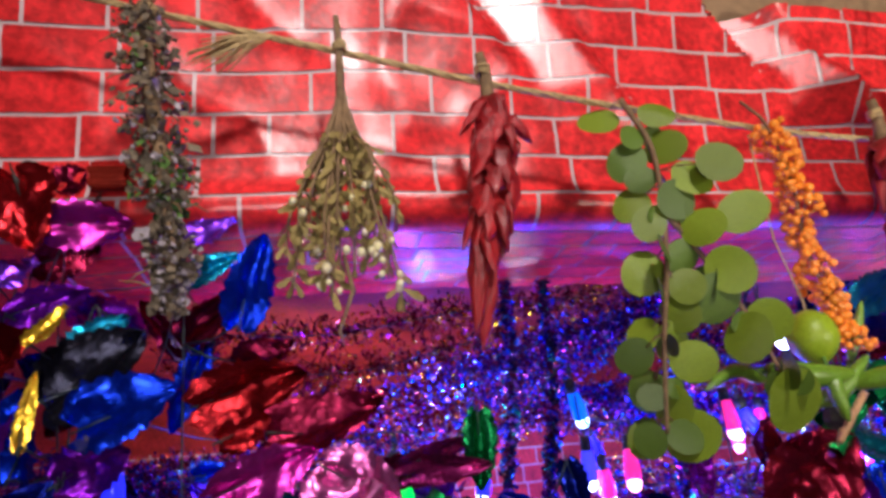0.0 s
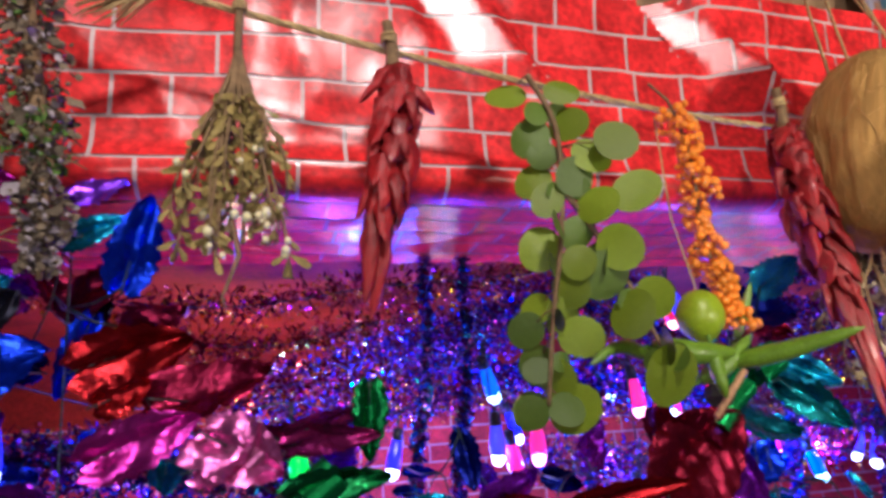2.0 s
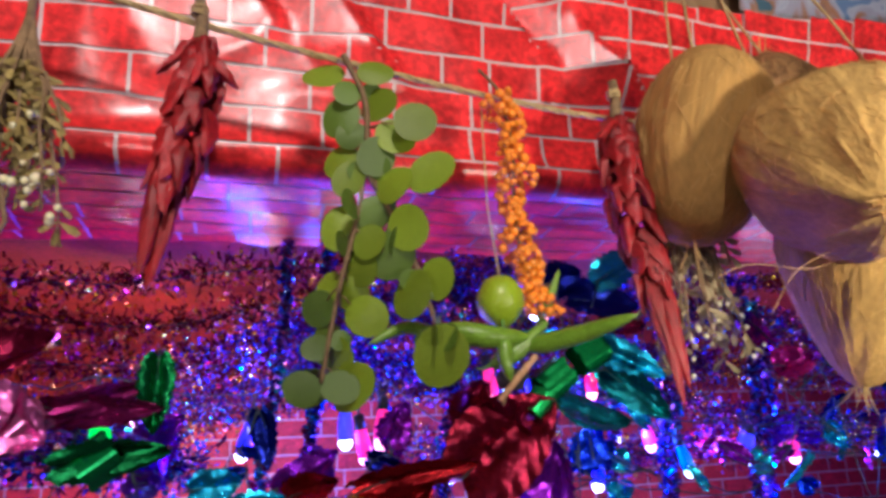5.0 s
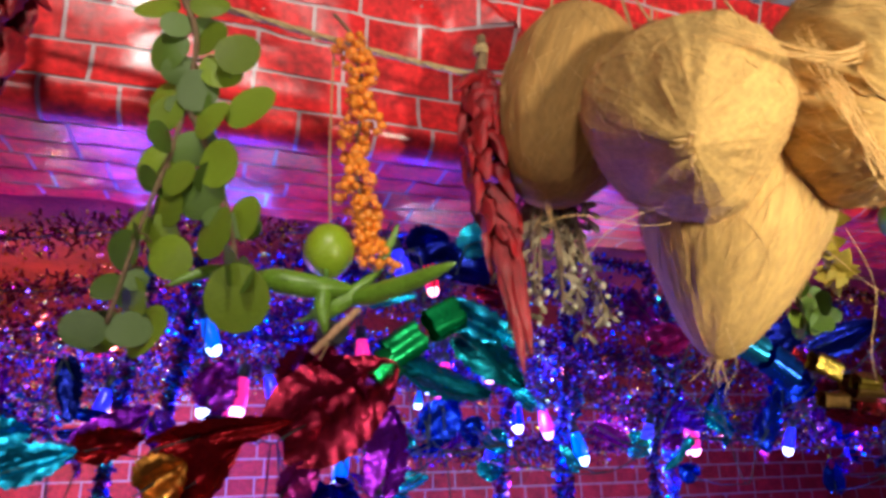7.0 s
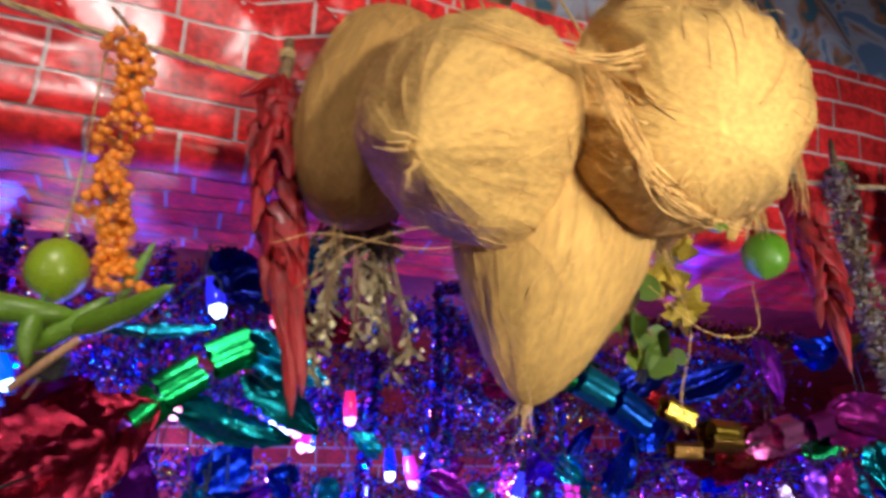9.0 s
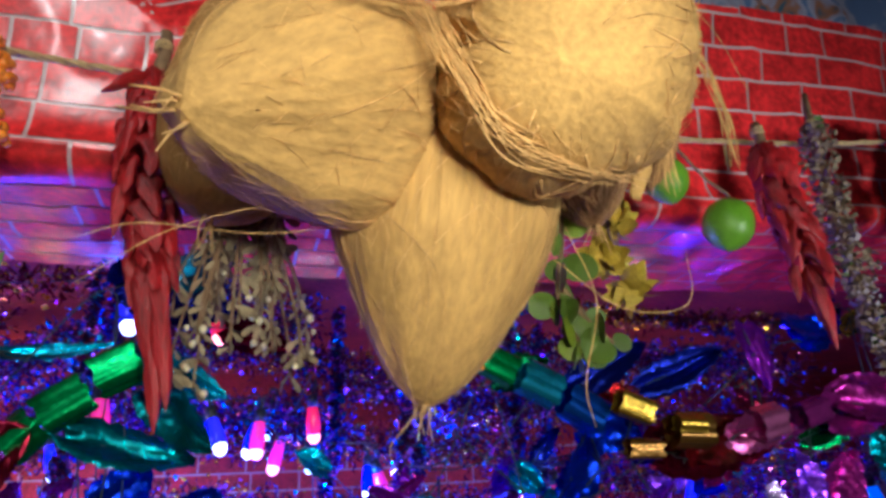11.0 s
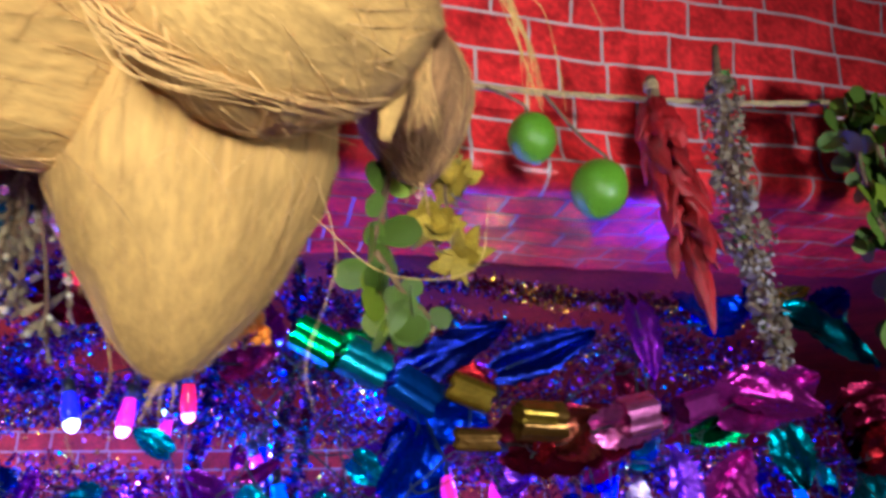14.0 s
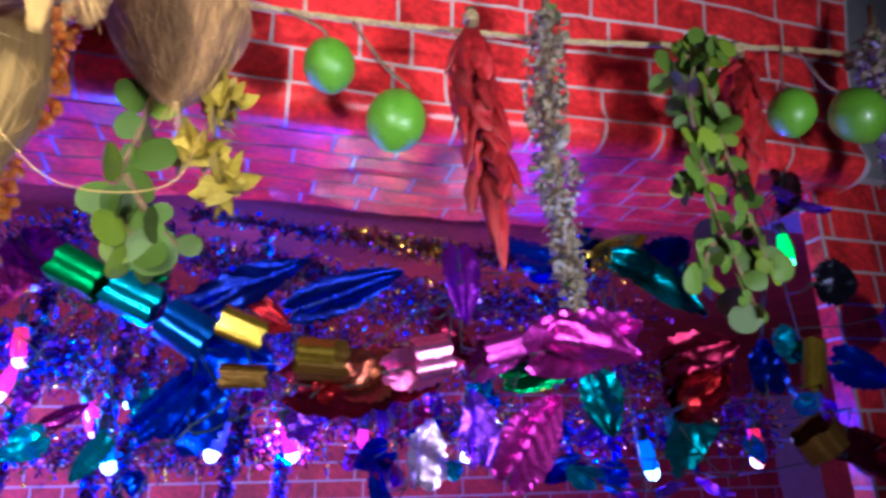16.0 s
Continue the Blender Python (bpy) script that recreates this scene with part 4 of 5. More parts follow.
coconut((0.604, 0.430, 1.727), (-0.30, 0.03, -0.95), 0.200, 0.065, M_TAN_HUSK, "fibrous golden-brown coconut hung behind the others", 81, 0.06, 60, 0.02, 70, 4, 0.42)
coconut((0.639, 0.322, 1.664), (-0.534, -0.62, -0.552), 0.238, 0.076, M_HUSK, "straw-coloured coconut with its pointed end forward", 83, 0.08, 60, 0.25, 80, 8, 0.58, 0.35, crumple=0.002)
shaggy = coconut((0.783, 0.302, 1.698), (0.361, 0.716, 0.598), 0.258, 0.078, M_HUSK, "shaggy golden coconut with its blunt end forward", 85, 0.16, 190, 0.15, 170, 0, crumple=0.005)
coconut((0.730, 0.392, 1.607), (-0.05, 0.28, -0.95), 0.225, 0.077, M_HUSK, "pale coconut hanging lowest with its point downwards", 87, 0.07, 70, 0.10, 80, 14, 0.58, 0.08, 0.64, 0.002)
coconut((0.872, 0.425, 1.712), (0.10, 0.1, -1), 0.135, 0.046, M_BROWN_HUSK, "dark brown shaggy husk piece beside the coconuts", 89, 0.15, 120)
coconut((0.745, 0.475, 1.800), (0.1, 0.1, 1), 0.16, 0.066, M_BROWN_HUSK, "brown coconut at the back of the cluster", 91)

# torn flaps of husk at the broken end of the shaggy coconut
for k, (flap_pts, flap_wide) in enumerate(((((0.815, 0.292, 1.668), (0.829, 0.288, 1.648), (0.833, 0.295, 1.625), (0.831, 0.305, 1.606)), 0.0075), (((0.775, 0.262, 1.640), (0.790, 0.256, 1.628), (0.802, 0.262, 1.622), (0.815, 0.275, 1.626)), 0.008), (((0.838, 0.285, 1.690), (0.852, 0.29, 1.664), (0.856, 0.30, 1.640), (0.848, 0.315, 1.620)), 0.009), (((0.738, 0.255, 1.668), (0.748, 0.252, 1.645), (0.762, 0.258, 1.628), (0.782, 0.275, 1.616)), 0.006))):
    s = Shape()
    line = spline(flap_pts, 6)
    widths = [flap_wide * (0.25 + 0.75 * math.sin(math.pi * min(1, 0.12 + 0.8 * i / (len(line) - 1)))) for i in range(len(line))]
    s.tube(line, widths, 12)
    s.v = [Vector((p.x, p.y + 0.4 * (line[min(len(line) - 1, i // 12)].y - p.y), p.z)) + Vector((1, 0.5, 0)) * 0.003 * noise.noise(p * 160 + Vector((k, 0, 0))) for i, p in enumerate(s.v)]
    flap = part_of("husk_flap", s.done("husk_flap", M_HUSK if k != 2 else M_BROWN_HUSK), shaggy, "torn flap of pale husk")
    flap.matrix_parent_inverse = shaggy.matrix_basis.inverted()

# cords by which the cluster hangs, and long loose fibres
s = Shape()
for x0, y0, z0, x1, z1 in ((0.61, 0.46, 1.83, 0.70, 2.10), (0.63, 0.45, 1.82, 0.71, 2.10), (0.70, 0.44, 1.80, 0.715, 2.10), (0.82, 0.40, 1.80, 0.72, 2.10), (0.75, 0.47, 1.86, 0.72, 2.10)):
    s.tube(spline([(x0, y0, z0), ((x0 + x1) / 2 - 0.012, y0 + 0.03, (z0 + z1) / 2), (x1, 0.52, z1), (x1, 0.59, z1 + 0.02)], 8), 0.0016, 5)
tagged(new("hanging_cord", s.done("hanging_cord", M_TWINE)), "knotted jute cords that hold the coconut cluster", "cord")
random.seed(97)
s = Shape()
for a, b, c, d in (((0.66, 0.30, 1.66), (0.74, 0.285, 1.685), (0.80, 0.285, 1.70), (0.84, 0.30, 1.72)), ((0.80, 0.34, 1.60), (0.812, 0.335, 1.55), (0.80, 0.34, 1.50), (0.805, 0.345, 1.475)), ((0.80, 0.36, 1.585), (0.84, 0.35, 1.55), (0.89, 0.35, 1.555), (0.905, 0.36, 1.60)), ((0.69, 0.35, 1.62), (0.63, 0.33, 1.60), (0.57, 0.32, 1.575), (0.53, 0.31, 1.54)), ((0.66, 0.36, 1.60), (0.61, 0.345, 1.585), (0.55, 0.34, 1.585), (0.52, 0.34, 1.575)), ((0.70, 0.38, 1.52), (0.705, 0.38, 1.49), (0.69, 0.38, 1.47), (0.695, 0.38, 1.455)), ((0.90, 0.33, 1.74), (0.935, 0.33, 1.735), (0.95, 0.34, 1.70), (0.955, 0.345, 1.665)), ((0.88, 0.34, 1.79), (0.93, 0.34, 1.81), (0.97, 0.35, 1.80), (1.0, 0.36, 1.75)), ((0.68, 0.32, 1.72), (0.72, 0.30, 1.66), (0.77, 0.31, 1.62), (0.82, 0.33, 1.615))):
    s.tube(spline([a, b, c, d], 8), [0.00035] * 20 + [0.0003, 0.0003, 0.0003, 0.0002, 0.0002], 5)
# a loosened wisp that lies slantwise between two husks, and shags on the blunt one
for (a, b, c, d), count, wide in ((((0.672, 0.242, 1.685), (0.704, 0.242, 1.628), (0.730, 0.245, 1.596), (0.805, 0.275, 1.608)), 26, 0.009), (((0.845, 0.235, 1.70), (0.842, 0.262, 1.665), (0.846, 0.285, 1.64), (0.852, 0.30, 1.615)), 30, 0.005), (((0.875, 0.28, 1.72), (0.895, 0.29, 1.70), (0.91, 0.30, 1.675), (0.918, 0.31, 1.645)), 10, 0.004), (((0.60, 0.255, 1.69), (0.68, 0.232, 1.668), (0.74, 0.228, 1.70), (0.79, 0.222, 1.74)), 14, 0.0065)):
    for _ in range(count):
        off = [Vector((rnd(-wide, wide), rnd(-0.5, 0.5) * wide, rnd(-wide, wide))) * k for k in (1.3, 0.9, 1.0, 1.8)]
        line = spline([Vector(p) + q for p, q in zip((a, b, c, d), off)], 6)
        s.tube(line, [rnd(0.0002, 0.0006) * (1 - 0.6 * abs(2 * k / len(line) - 1)) for k in range(len(line))], 4)
o = tagged(new("loose_husk_fibre", s.done("loose_husk_fibre", M_FIBRE)), "long stray coconut fibres trailing from the cluster", "fibre")
o["kind"] = "stuff"


# ---- foil leaf garlands ----
garland = None
GARLAND_ENDS = []


def start_garland(label, place):
    global garland
    garland = thing("foil_leaf_garland", place, label, "garland", "foil garlands")
    GARLAND_ENDS.clear()


def foil_blade(length, width, ribbed, seed):
    """A pleated foil leaf with a midrib, base at the origin, growing along z, its face to -y."""
    rows, cols = 34 if ribbed > 1 else 18, 5
    n = 2 * cols + 1
    verts, faces = [], []
    for i in range(rows + 1):
        t = i / rows
        w = width * 0.5 * (math.sin(math.pi * (0.03 + 0.97 * t) ** 0.75)) ** 0.65 * (1 + (0.02 if ribbed > 1 else 0.10) * math.sin(i * 2.6 + seed)) if i < rows else 0.001
        for k in range(-cols, cols + 1):
            a = k / cols
            y = 0.20 * width * (1 - abs(a)) ** 2 * -1 + (0.03 if ribbed > 1 else 0.12) * length * math.sin(t * 2.4 + seed) + ribbed * 0.0014 * math.sin((t * 22 + abs(a) * 5) * 1.9)
            y += (0.25 if ribbed > 1 else 1) * (0.16 * width * noise.noise(Vector((a * 1.6 + seed, t * 3.5, seed))) + 0.05 * width * abs(noise.noise(Vector((a * 5 + seed, t * 9, seed + 4)))))
            verts.append((a * w, y, t * length - abs(a) * 0.10 * length * (1 - t)))
    for i in range(rows):
        for k in range(n - 1):
            faces.append((i * n + k, i * n + k + 1, (i + 1) * n + k + 1, (i + 1) * n + k))
    return verts, faces


def foil_leaf(a, b, width, colour, roll):
    a, b = Vector(a), Vector(b)
    seed = len(GARLAND_ENDS)
    GARLAND_ENDS.append(a)
    if (b - a).length > 0.085 and not colour.startswith("rib"):
        b, width = a + (b - a) * 0.88, width * 0.78
    verts, faces = foil_blade((b - a).length, width, 1.3 if colour.startswith("rib") else 0.7, seed * 1.7)
    turn = Matrix.Translation(a - garland.location) @ along(a, b, (0, -1, 0.01)) @ Matrix.Rotation(math.radians(roll) + (0.1 if colour.startswith("rib") else 0.5) * math.sin(seed * 2.3), 4, "Z") @ Matrix.Rotation(0.22 * math.sin(seed * 1.3), 4, "X")
    leaf = part_of("foil_leaf", mesh("foil_leaf", verts, faces, FOIL[colour]), garland, "", turn)
    s = Shape()
    ln = (b - a).length
    s.tube([(0, -0.0005, -0.006), (0, 0.12 * ln * math.sin(0.3 * 2.4 + seed * 1.7) - 0.2 * width, ln * 0.3)], 0.0008, 5)
    part_of("stalk", s.done("stalk", M_WIRE), leaf)


def foil_band(a, b, width, colour, roll):
    """A strip of stiff foil curled into an open ring round the garland's wire."""
    a, b = Vector(a), Vector(b)
    GARLAND_ENDS.append((a + b) / 2)
    ln, n = (b - a).length * 0.75, 28
    verts, faces = [], []
    for i in range(n + 1):
        t = 5.9 * i / n
        r = width * 0.36 * (1 + 0.10 * math.sin(i * 0.9 + ln * 300) + 0.05 * math.sin(i * 2.3))
        for k in range(4):
            verts.append((math.cos(t) * r, math.sin(t) * r * 0.8, (k / 3 - 0.5) * ln * (1 + 0.08 * math.sin(i * 1.3))))
    for i in range(n):
        for k in range(3):
            q = i * 4 + k
            faces.append((q, q + 4, q + 5, q + 1))
    part_of("foil_band", mesh("foil_band", verts, faces, BAND[colour]), garland, "curled strip of stiff foil", Matrix.Translation((a + b) / 2 - garland.location) @ along(a, b, (0, -1, 0.01)))


def scatter_leaves(x0, x1, z0, z1, count, seed, colours=("blue", "violet", "purple", "navy", "teal", "magenta", "blue", "violet", "purple", "cyan"), size=1.0):
    """Small leaves of the garland's fuller, lower strands."""
    rng = random.Random(seed)
    for _ in range(count):
        p = Vector((rng.uniform(x0, x1), rng.uniform(0.58, 0.72), rng.uniform(z0, z1)))
        d = Vector((rng.uniform(-1, 1), rng.uniform(-0.3, 0.3), rng.uniform(-0.9, 0.5))).normalized() * rng.uniform(0.022, 0.05) * size
        foil_leaf(p, p + d, rng.uniform(0.016, 0.034) * size, rng.choice(colours), rng.uniform(-40, 40))


def end_garland(y):
    """The wire that carries the leaves, strung from end to end, with short branches to them."""
    pts = sorted(GARLAND_ENDS, key=lambda p: p.x)
    line = [Vector((p.x, y, 0)) for p in pts[::3]]
    mean = [q.z - 0.004 for q in pts[::3]]
    for p, z in zip(line, mean):
        p.z = z
    s = Shape()
    path = spline(line, 8)
    s.tube([p - garland.location for p in path], 0.0008, 6)
    for q in pts:
        near = min(path, key=lambda p: (p - q).length)
        s.tube([near - garland.location, (near + q) / 2 - garland.location + Vector((0, 0, -0.004)), q - garland.location], 0.0009, 5)
    part_of("wire", s.done("wire", M_WIRE), garland, "thin dark wire")


# foil leaves beside the first dried bunch
start_garland("garland of red, blue and violet metallic foil leaves", (-0.1, 0.52, 1.62))
foil_leaf((-0.215, 0.5, 1.745), (-0.192, 0.5, 1.677), 0.055, "red", 0)
foil_leaf((-0.194, 0.52, 1.707), (-0.134, 0.52, 1.709), 0.04, "magenta", 0)
foil_leaf((-0.1, 0.52, 1.696), (-0.057, 0.52, 1.721), 0.034, "violet", 0)
foil_leaf((-0.047, 0.5, 1.619), (-0.033, 0.5, 1.688), 0.038, "blue", 0)
foil_leaf((-0.096, 0.53, 1.662), (-0.049, 0.53, 1.682), 0.024, "teal", 0)
foil_leaf((-0.177, 0.47, 1.604), (-0.16, 0.47, 1.632), 0.018, "gold", 0)
foil_leaf((-0.179, 0.48, 1.54), (-0.173, 0.48, 1.59), 0.012, "gold", 0)
foil_leaf((-0.177, 0.5, 1.571), (-0.112, 0.5, 1.615), 0.064, "black", 0)
foil_leaf((-0.145, 0.48, 1.548), (-0.083, 0.48, 1.57), 0.051, "blue", 0)
foil_leaf((-0.08, 0.53, 1.564), (-0.0, 0.53, 1.587), 0.051, "red", 0)
foil_leaf((-0.03, 0.52, 1.543), (0.073, 0.52, 1.566), 0.063, "wine", 0)
foil_leaf((-0.059, 0.5, 1.536), (-0.025, 0.5, 1.551), 0.03, "red", 0)
foil_leaf((-0.062, 0.5, 1.499), (0.019, 0.5, 1.527), 0.052, "magenta", 0)
foil_leaf((0.002, 0.5, 1.49), (0.051, 0.5, 1.514), 0.043, "pink", 0)
foil_leaf((0.044, 0.53, 1.502), (0.153, 0.53, 1.514), 0.037, "plum", 0)
foil_leaf((0.133, 0.52, 1.545), (0.131, 0.52, 1.486), 0.028, "green", 0)
foil_leaf((-0.215, 0.5, 1.656), (-0.196, 0.5, 1.681), 0.034, "violet", 0)
foil_leaf((-0.214, 0.53, 1.639), (-0.161, 0.53, 1.657), 0.03, "purple", 0)
foil_leaf((-0.2, 0.52, 1.522), (-0.185, 0.52, 1.582), 0.043, "blue", 0)
foil_leaf((-0.174, 0.56, 1.608), (-0.139, 0.56, 1.643), 0.041, "teal", 0)
foil_leaf((-0.218, 0.57, 1.692), (-0.168, 0.57, 1.706), 0.038, "wine", 0)
foil_leaf((-0.244, 0.54, 1.608), (-0.202, 0.54, 1.641), 0.051, "red", 0)
foil_leaf((-0.247, 0.52, 1.544), (-0.198, 0.52, 1.571), 0.059, "purple", 0)
foil_leaf((-0.272, 0.54, 1.706), (-0.239, 0.54, 1.725), 0.049, "blue", 0)
foil_leaf((-0.055, 0.56, 1.602), (-0.009, 0.56, 1.619), 0.039, "wine", 0)
foil_leaf((-0.178, 0.55, 1.516), (-0.13, 0.55, 1.536), 0.044, "purple", 0)
foil_leaf((-0.201, 0.55, 1.754), (-0.18, 0.55, 1.77), 0.033, "wine", 0)
foil_band((-0.173, 0.53, 1.753), (-0.136, 0.53, 1.754), 0.035, "ribred", 0)
scatter_leaves(-0.35, 0.15, 1.40, 1.54, 26, 1)
scatter_leaves(-0.42, -0.08, 1.48, 1.70, 30, 6, ("navy", "wine", "navy", "purple", "black", "blue", "wine"), 1.6)
end_garland(0.56)

# foil leaves between the first and second chilli bunch
start_garland("garland of ribbed red, green and purple foil leaves", (0.35, 0.52, 1.5))
foil_leaf((0.013, 0.5, 1.512), (0.066, 0.5, 1.482), 0.049, "pink", 0)
foil_leaf((0.063, 0.52, 1.509), (0.149, 0.52, 1.52), 0.028, "plum", 0)
foil_leaf((0.375, 0.5, 1.444), (0.468, 0.5, 1.505), 0.082, "ribred", 0)
foil_leaf((0.285, 0.5, 1.435), (0.391, 0.5, 1.465), 0.034, "red", 0)
foil_leaf((0.524, 0.54, 1.558), (0.608, 0.54, 1.52), 0.043, "teal", 0)
foil_leaf((0.483, 0.55, 1.501), (0.588, 0.55, 1.486), 0.048, "darkteal", 0)
foil_leaf((0.319, 0.52, 1.467), (0.338, 0.52, 1.505), 0.04, "purple", 0)
foil_leaf((0.548, 0.55, 1.627), (0.603, 0.55, 1.661), 0.039, "teal", 0)
foil_leaf((0.521, 0.57, 1.61), (0.609, 0.57, 1.598), 0.058, "navy", 0)
foil_leaf((0.069, 0.52, 1.466), (0.157, 0.52, 1.477), 0.042, "green", 0)
foil_leaf((0.226, 0.54, 1.442), (0.276, 0.54, 1.47), 0.03, "purple", 0)
foil_leaf((0.162, 0.52, 1.444), (0.2, 0.52, 1.449), 0.028, "teal", 0)
foil_leaf((0.395, 0.52, 1.495), (0.443, 0.52, 1.463), 0.053, "wine", 0)
foil_leaf((0.454, 0.52, 1.401), (0.468, 0.52, 1.468), 0.039, "purple", 0)
foil_leaf((0.532, 0.53, 1.532), (0.592, 0.53, 1.487), 0.037, "darkteal", 0)
foil_leaf((0.278, 0.5, 1.407), (0.306, 0.5, 1.426), 0.041, "amber", 0)
foil_leaf((0.232, 0.52, 1.435), (0.275, 0.52, 1.452), 0.029, "red", 0)
foil_leaf((0.209, 0.54, 1.502), (0.219, 0.54, 1.456), 0.025, "navy", 0)
foil_leaf((0.296, 0.51, 1.402), (0.349, 0.51, 1.437), 0.042, "red", 0)
foil_leaf((0.185, 0.52, 1.421), (0.232, 0.52, 1.435), 0.029, "teal", 0)
foil_leaf((0.375, 0.5, 1.4), (0.409, 0.5, 1.419), 0.037, "magenta", 0)
foil_band((0.535, 0.53, 1.557), (0.497, 0.53, 1.537), 0.046, "green", 0)
foil_band((0.500, 0.54, 1.536), (0.462, 0.54, 1.510), 0.046, "green", 0)
foil_band((0.470, 0.53, 1.512), (0.448, 0.53, 1.488), 0.040, "green", 0)
foil_band((0.110, 0.53, 1.480), (0.080, 0.53, 1.458), 0.045, "green", 0)
foil_band((0.060, 0.51, 1.512), (0.030, 0.51, 1.484), 0.048, "pink", 0)
scatter_leaves(0.10, 0.55, 1.38, 1.48, 22, 2)
end_garland(0.56)

# foil leaves under the coconuts
start_garland("garland of blue, green and wine-red foil leaves", (0.7, 0.54, 1.5))
foil_leaf((0.419, 0.53, 1.469), (0.462, 0.53, 1.484), 0.043, "violet", 0)
foil_leaf((0.384, 0.53, 1.465), (0.425, 0.53, 1.522), 0.072, "wine", 0)
foil_leaf((0.42, 0.56, 1.57), (0.515, 0.56, 1.588), 0.023, "teal", 0)
foil_leaf((0.497, 0.57, 1.625), (0.535, 0.57, 1.64), 0.043, "navy", 0)
foil_leaf((0.972, 0.55, 1.536), (1.072, 0.55, 1.579), 0.045, "navy", 0)
foil_leaf((1.158, 0.55, 1.601), (1.258, 0.55, 1.615), 0.049, "blue", 0)
foil_leaf((0.901, 0.53, 1.497), (0.961, 0.53, 1.482), 0.049, "blue", 0)
foil_leaf((0.821, 0.54, 1.544), (0.875, 0.54, 1.559), 0.035, "green", 0)
foil_leaf((1.197, 0.54, 1.518), (1.295, 0.54, 1.501), 0.057, "magenta", 0)
foil_leaf((0.888, 0.56, 1.435), (0.921, 0.56, 1.483), 0.056, "blue", 0)
foil_leaf((0.755, 0.58, 1.593), (0.793, 0.58, 1.566), 0.047, "purple", 0)
foil_leaf((0.507, 0.56, 1.447), (0.544, 0.56, 1.477), 0.04, "blue", 0)
foil_leaf((0.588, 0.62, 1.606), (0.647, 0.62, 1.588), 0.035, "wine", 0)
foil_leaf((0.976, 0.54, 1.477), (1.136, 0.54, 1.491), 0.083, "wine", 0)
scatter_leaves(0.50, 0.95, 1.38, 1.49, 22, 3)
end_garland(0.56)

# foil leaves under the limes and the third chilli bunch
start_garland("garland of magenta, blue and gold foil leaves", (1.1, 0.53, 1.5))
foil_leaf((0.885, 0.55, 1.526), (0.995, 0.55, 1.587), 0.044, "navy", 0)
foil_leaf((0.865, 0.53, 1.44), (0.931, 0.53, 1.499), 0.035, "blue", 0)
foil_leaf((1.011, 0.53, 1.476), (1.059, 0.53, 1.508), 0.055, "brown", 0)
foil_leaf((1.045, 0.52, 1.484), (1.104, 0.52, 1.495), 0.037, "pink", 0)
foil_leaf((1.118, 0.56, 1.603), (1.12, 0.56, 1.529), 0.036, "purple", 0)
foil_leaf((1.092, 0.57, 1.54), (1.134, 0.57, 1.516), 0.042, "wine", 0)
foil_leaf((1.122, 0.53, 1.486), (1.212, 0.53, 1.516), 0.041, "magenta", 0)
foil_leaf((1.177, 0.53, 1.505), (1.292, 0.53, 1.538), 0.06, "ribmag", 0)
foil_leaf((1.268, 0.54, 1.594), (1.37, 0.54, 1.537), 0.06, "darkteal", 0)
foil_leaf((1.235, 0.53, 1.487), (1.245, 0.53, 1.435), 0.038, "darkteal", 0)
foil_leaf((1.148, 0.53, 1.402), (1.2, 0.53, 1.472), 0.051, "ribmag", 0)
foil_leaf((1.12, 0.52, 1.415), (1.119, 0.52, 1.475), 0.033, "violet", 0)
foil_leaf((1.069, 0.52, 1.401), (1.083, 0.52, 1.449), 0.037, "lilac", 0)
foil_leaf((1.189, 0.56, 1.59), (1.247, 0.56, 1.613), 0.046, "blue", 0)
foil_leaf((1.265, 0.56, 1.605), (1.316, 0.56, 1.635), 0.03, "gold", 0)
foil_leaf((1.306, 0.55, 1.593), (1.383, 0.55, 1.636), 0.057, "blue", 0)
foil_leaf((1.318, 0.54, 1.478), (1.388, 0.54, 1.532), 0.049, "wine", 0)
foil_leaf((1.324, 0.53, 1.462), (1.373, 0.53, 1.488), 0.042, "red", 0)
foil_leaf((0.748, 0.54, 1.536), (0.79, 0.54, 1.538), 0.037, "magenta", 0)
foil_leaf((0.934, 0.56, 1.538), (0.972, 0.56, 1.521), 0.028, "red", 0)
foil_leaf((0.99, 0.52, 1.467), (1.017, 0.52, 1.484), 0.026, "red", 0)
foil_leaf((0.972, 0.56, 1.444), (1.0, 0.56, 1.453), 0.028, "violet", 0)
foil_leaf((1.164, 0.56, 1.485), (1.243, 0.56, 1.511), 0.033, "green", 0)
foil_leaf((1.499, 0.53, 1.589), (1.552, 0.53, 1.593), 0.049, "black", 0)
foil_leaf((1.473, 0.53, 1.689), (1.559, 0.53, 1.678), 0.043, "violet", 0)
foil_leaf((1.515, 0.53, 1.507), (1.583, 0.53, 1.486), 0.042, "blue", 0)
foil_leaf((1.449, 0.54, 1.536), (1.475, 0.54, 1.508), 0.039, "teal", 0)
foil_leaf((1.436, 0.55, 1.48), (1.44, 0.55, 1.531), 0.038, "navy", 0)
foil_leaf((1.322, 0.55, 1.5), (1.398, 0.55, 1.53), 0.048, "wine", 0)
foil_leaf((1.322, 0.54, 1.462), (1.378, 0.54, 1.5), 0.053, "wine", 0)
foil_leaf((1.323, 0.56, 1.598), (1.382, 0.56, 1.59), 0.068, "navy", 0)
foil_leaf((1.318, 0.56, 1.422), (1.391, 0.56, 1.443), 0.066, "darkteal", 0)
foil_leaf((1.274, 0.57, 1.634), (1.246, 0.57, 1.601), 0.041, "navy", 0)
foil_leaf((1.522, 0.56, 1.735), (1.48, 0.56, 1.648), 0.05, "black", 0)
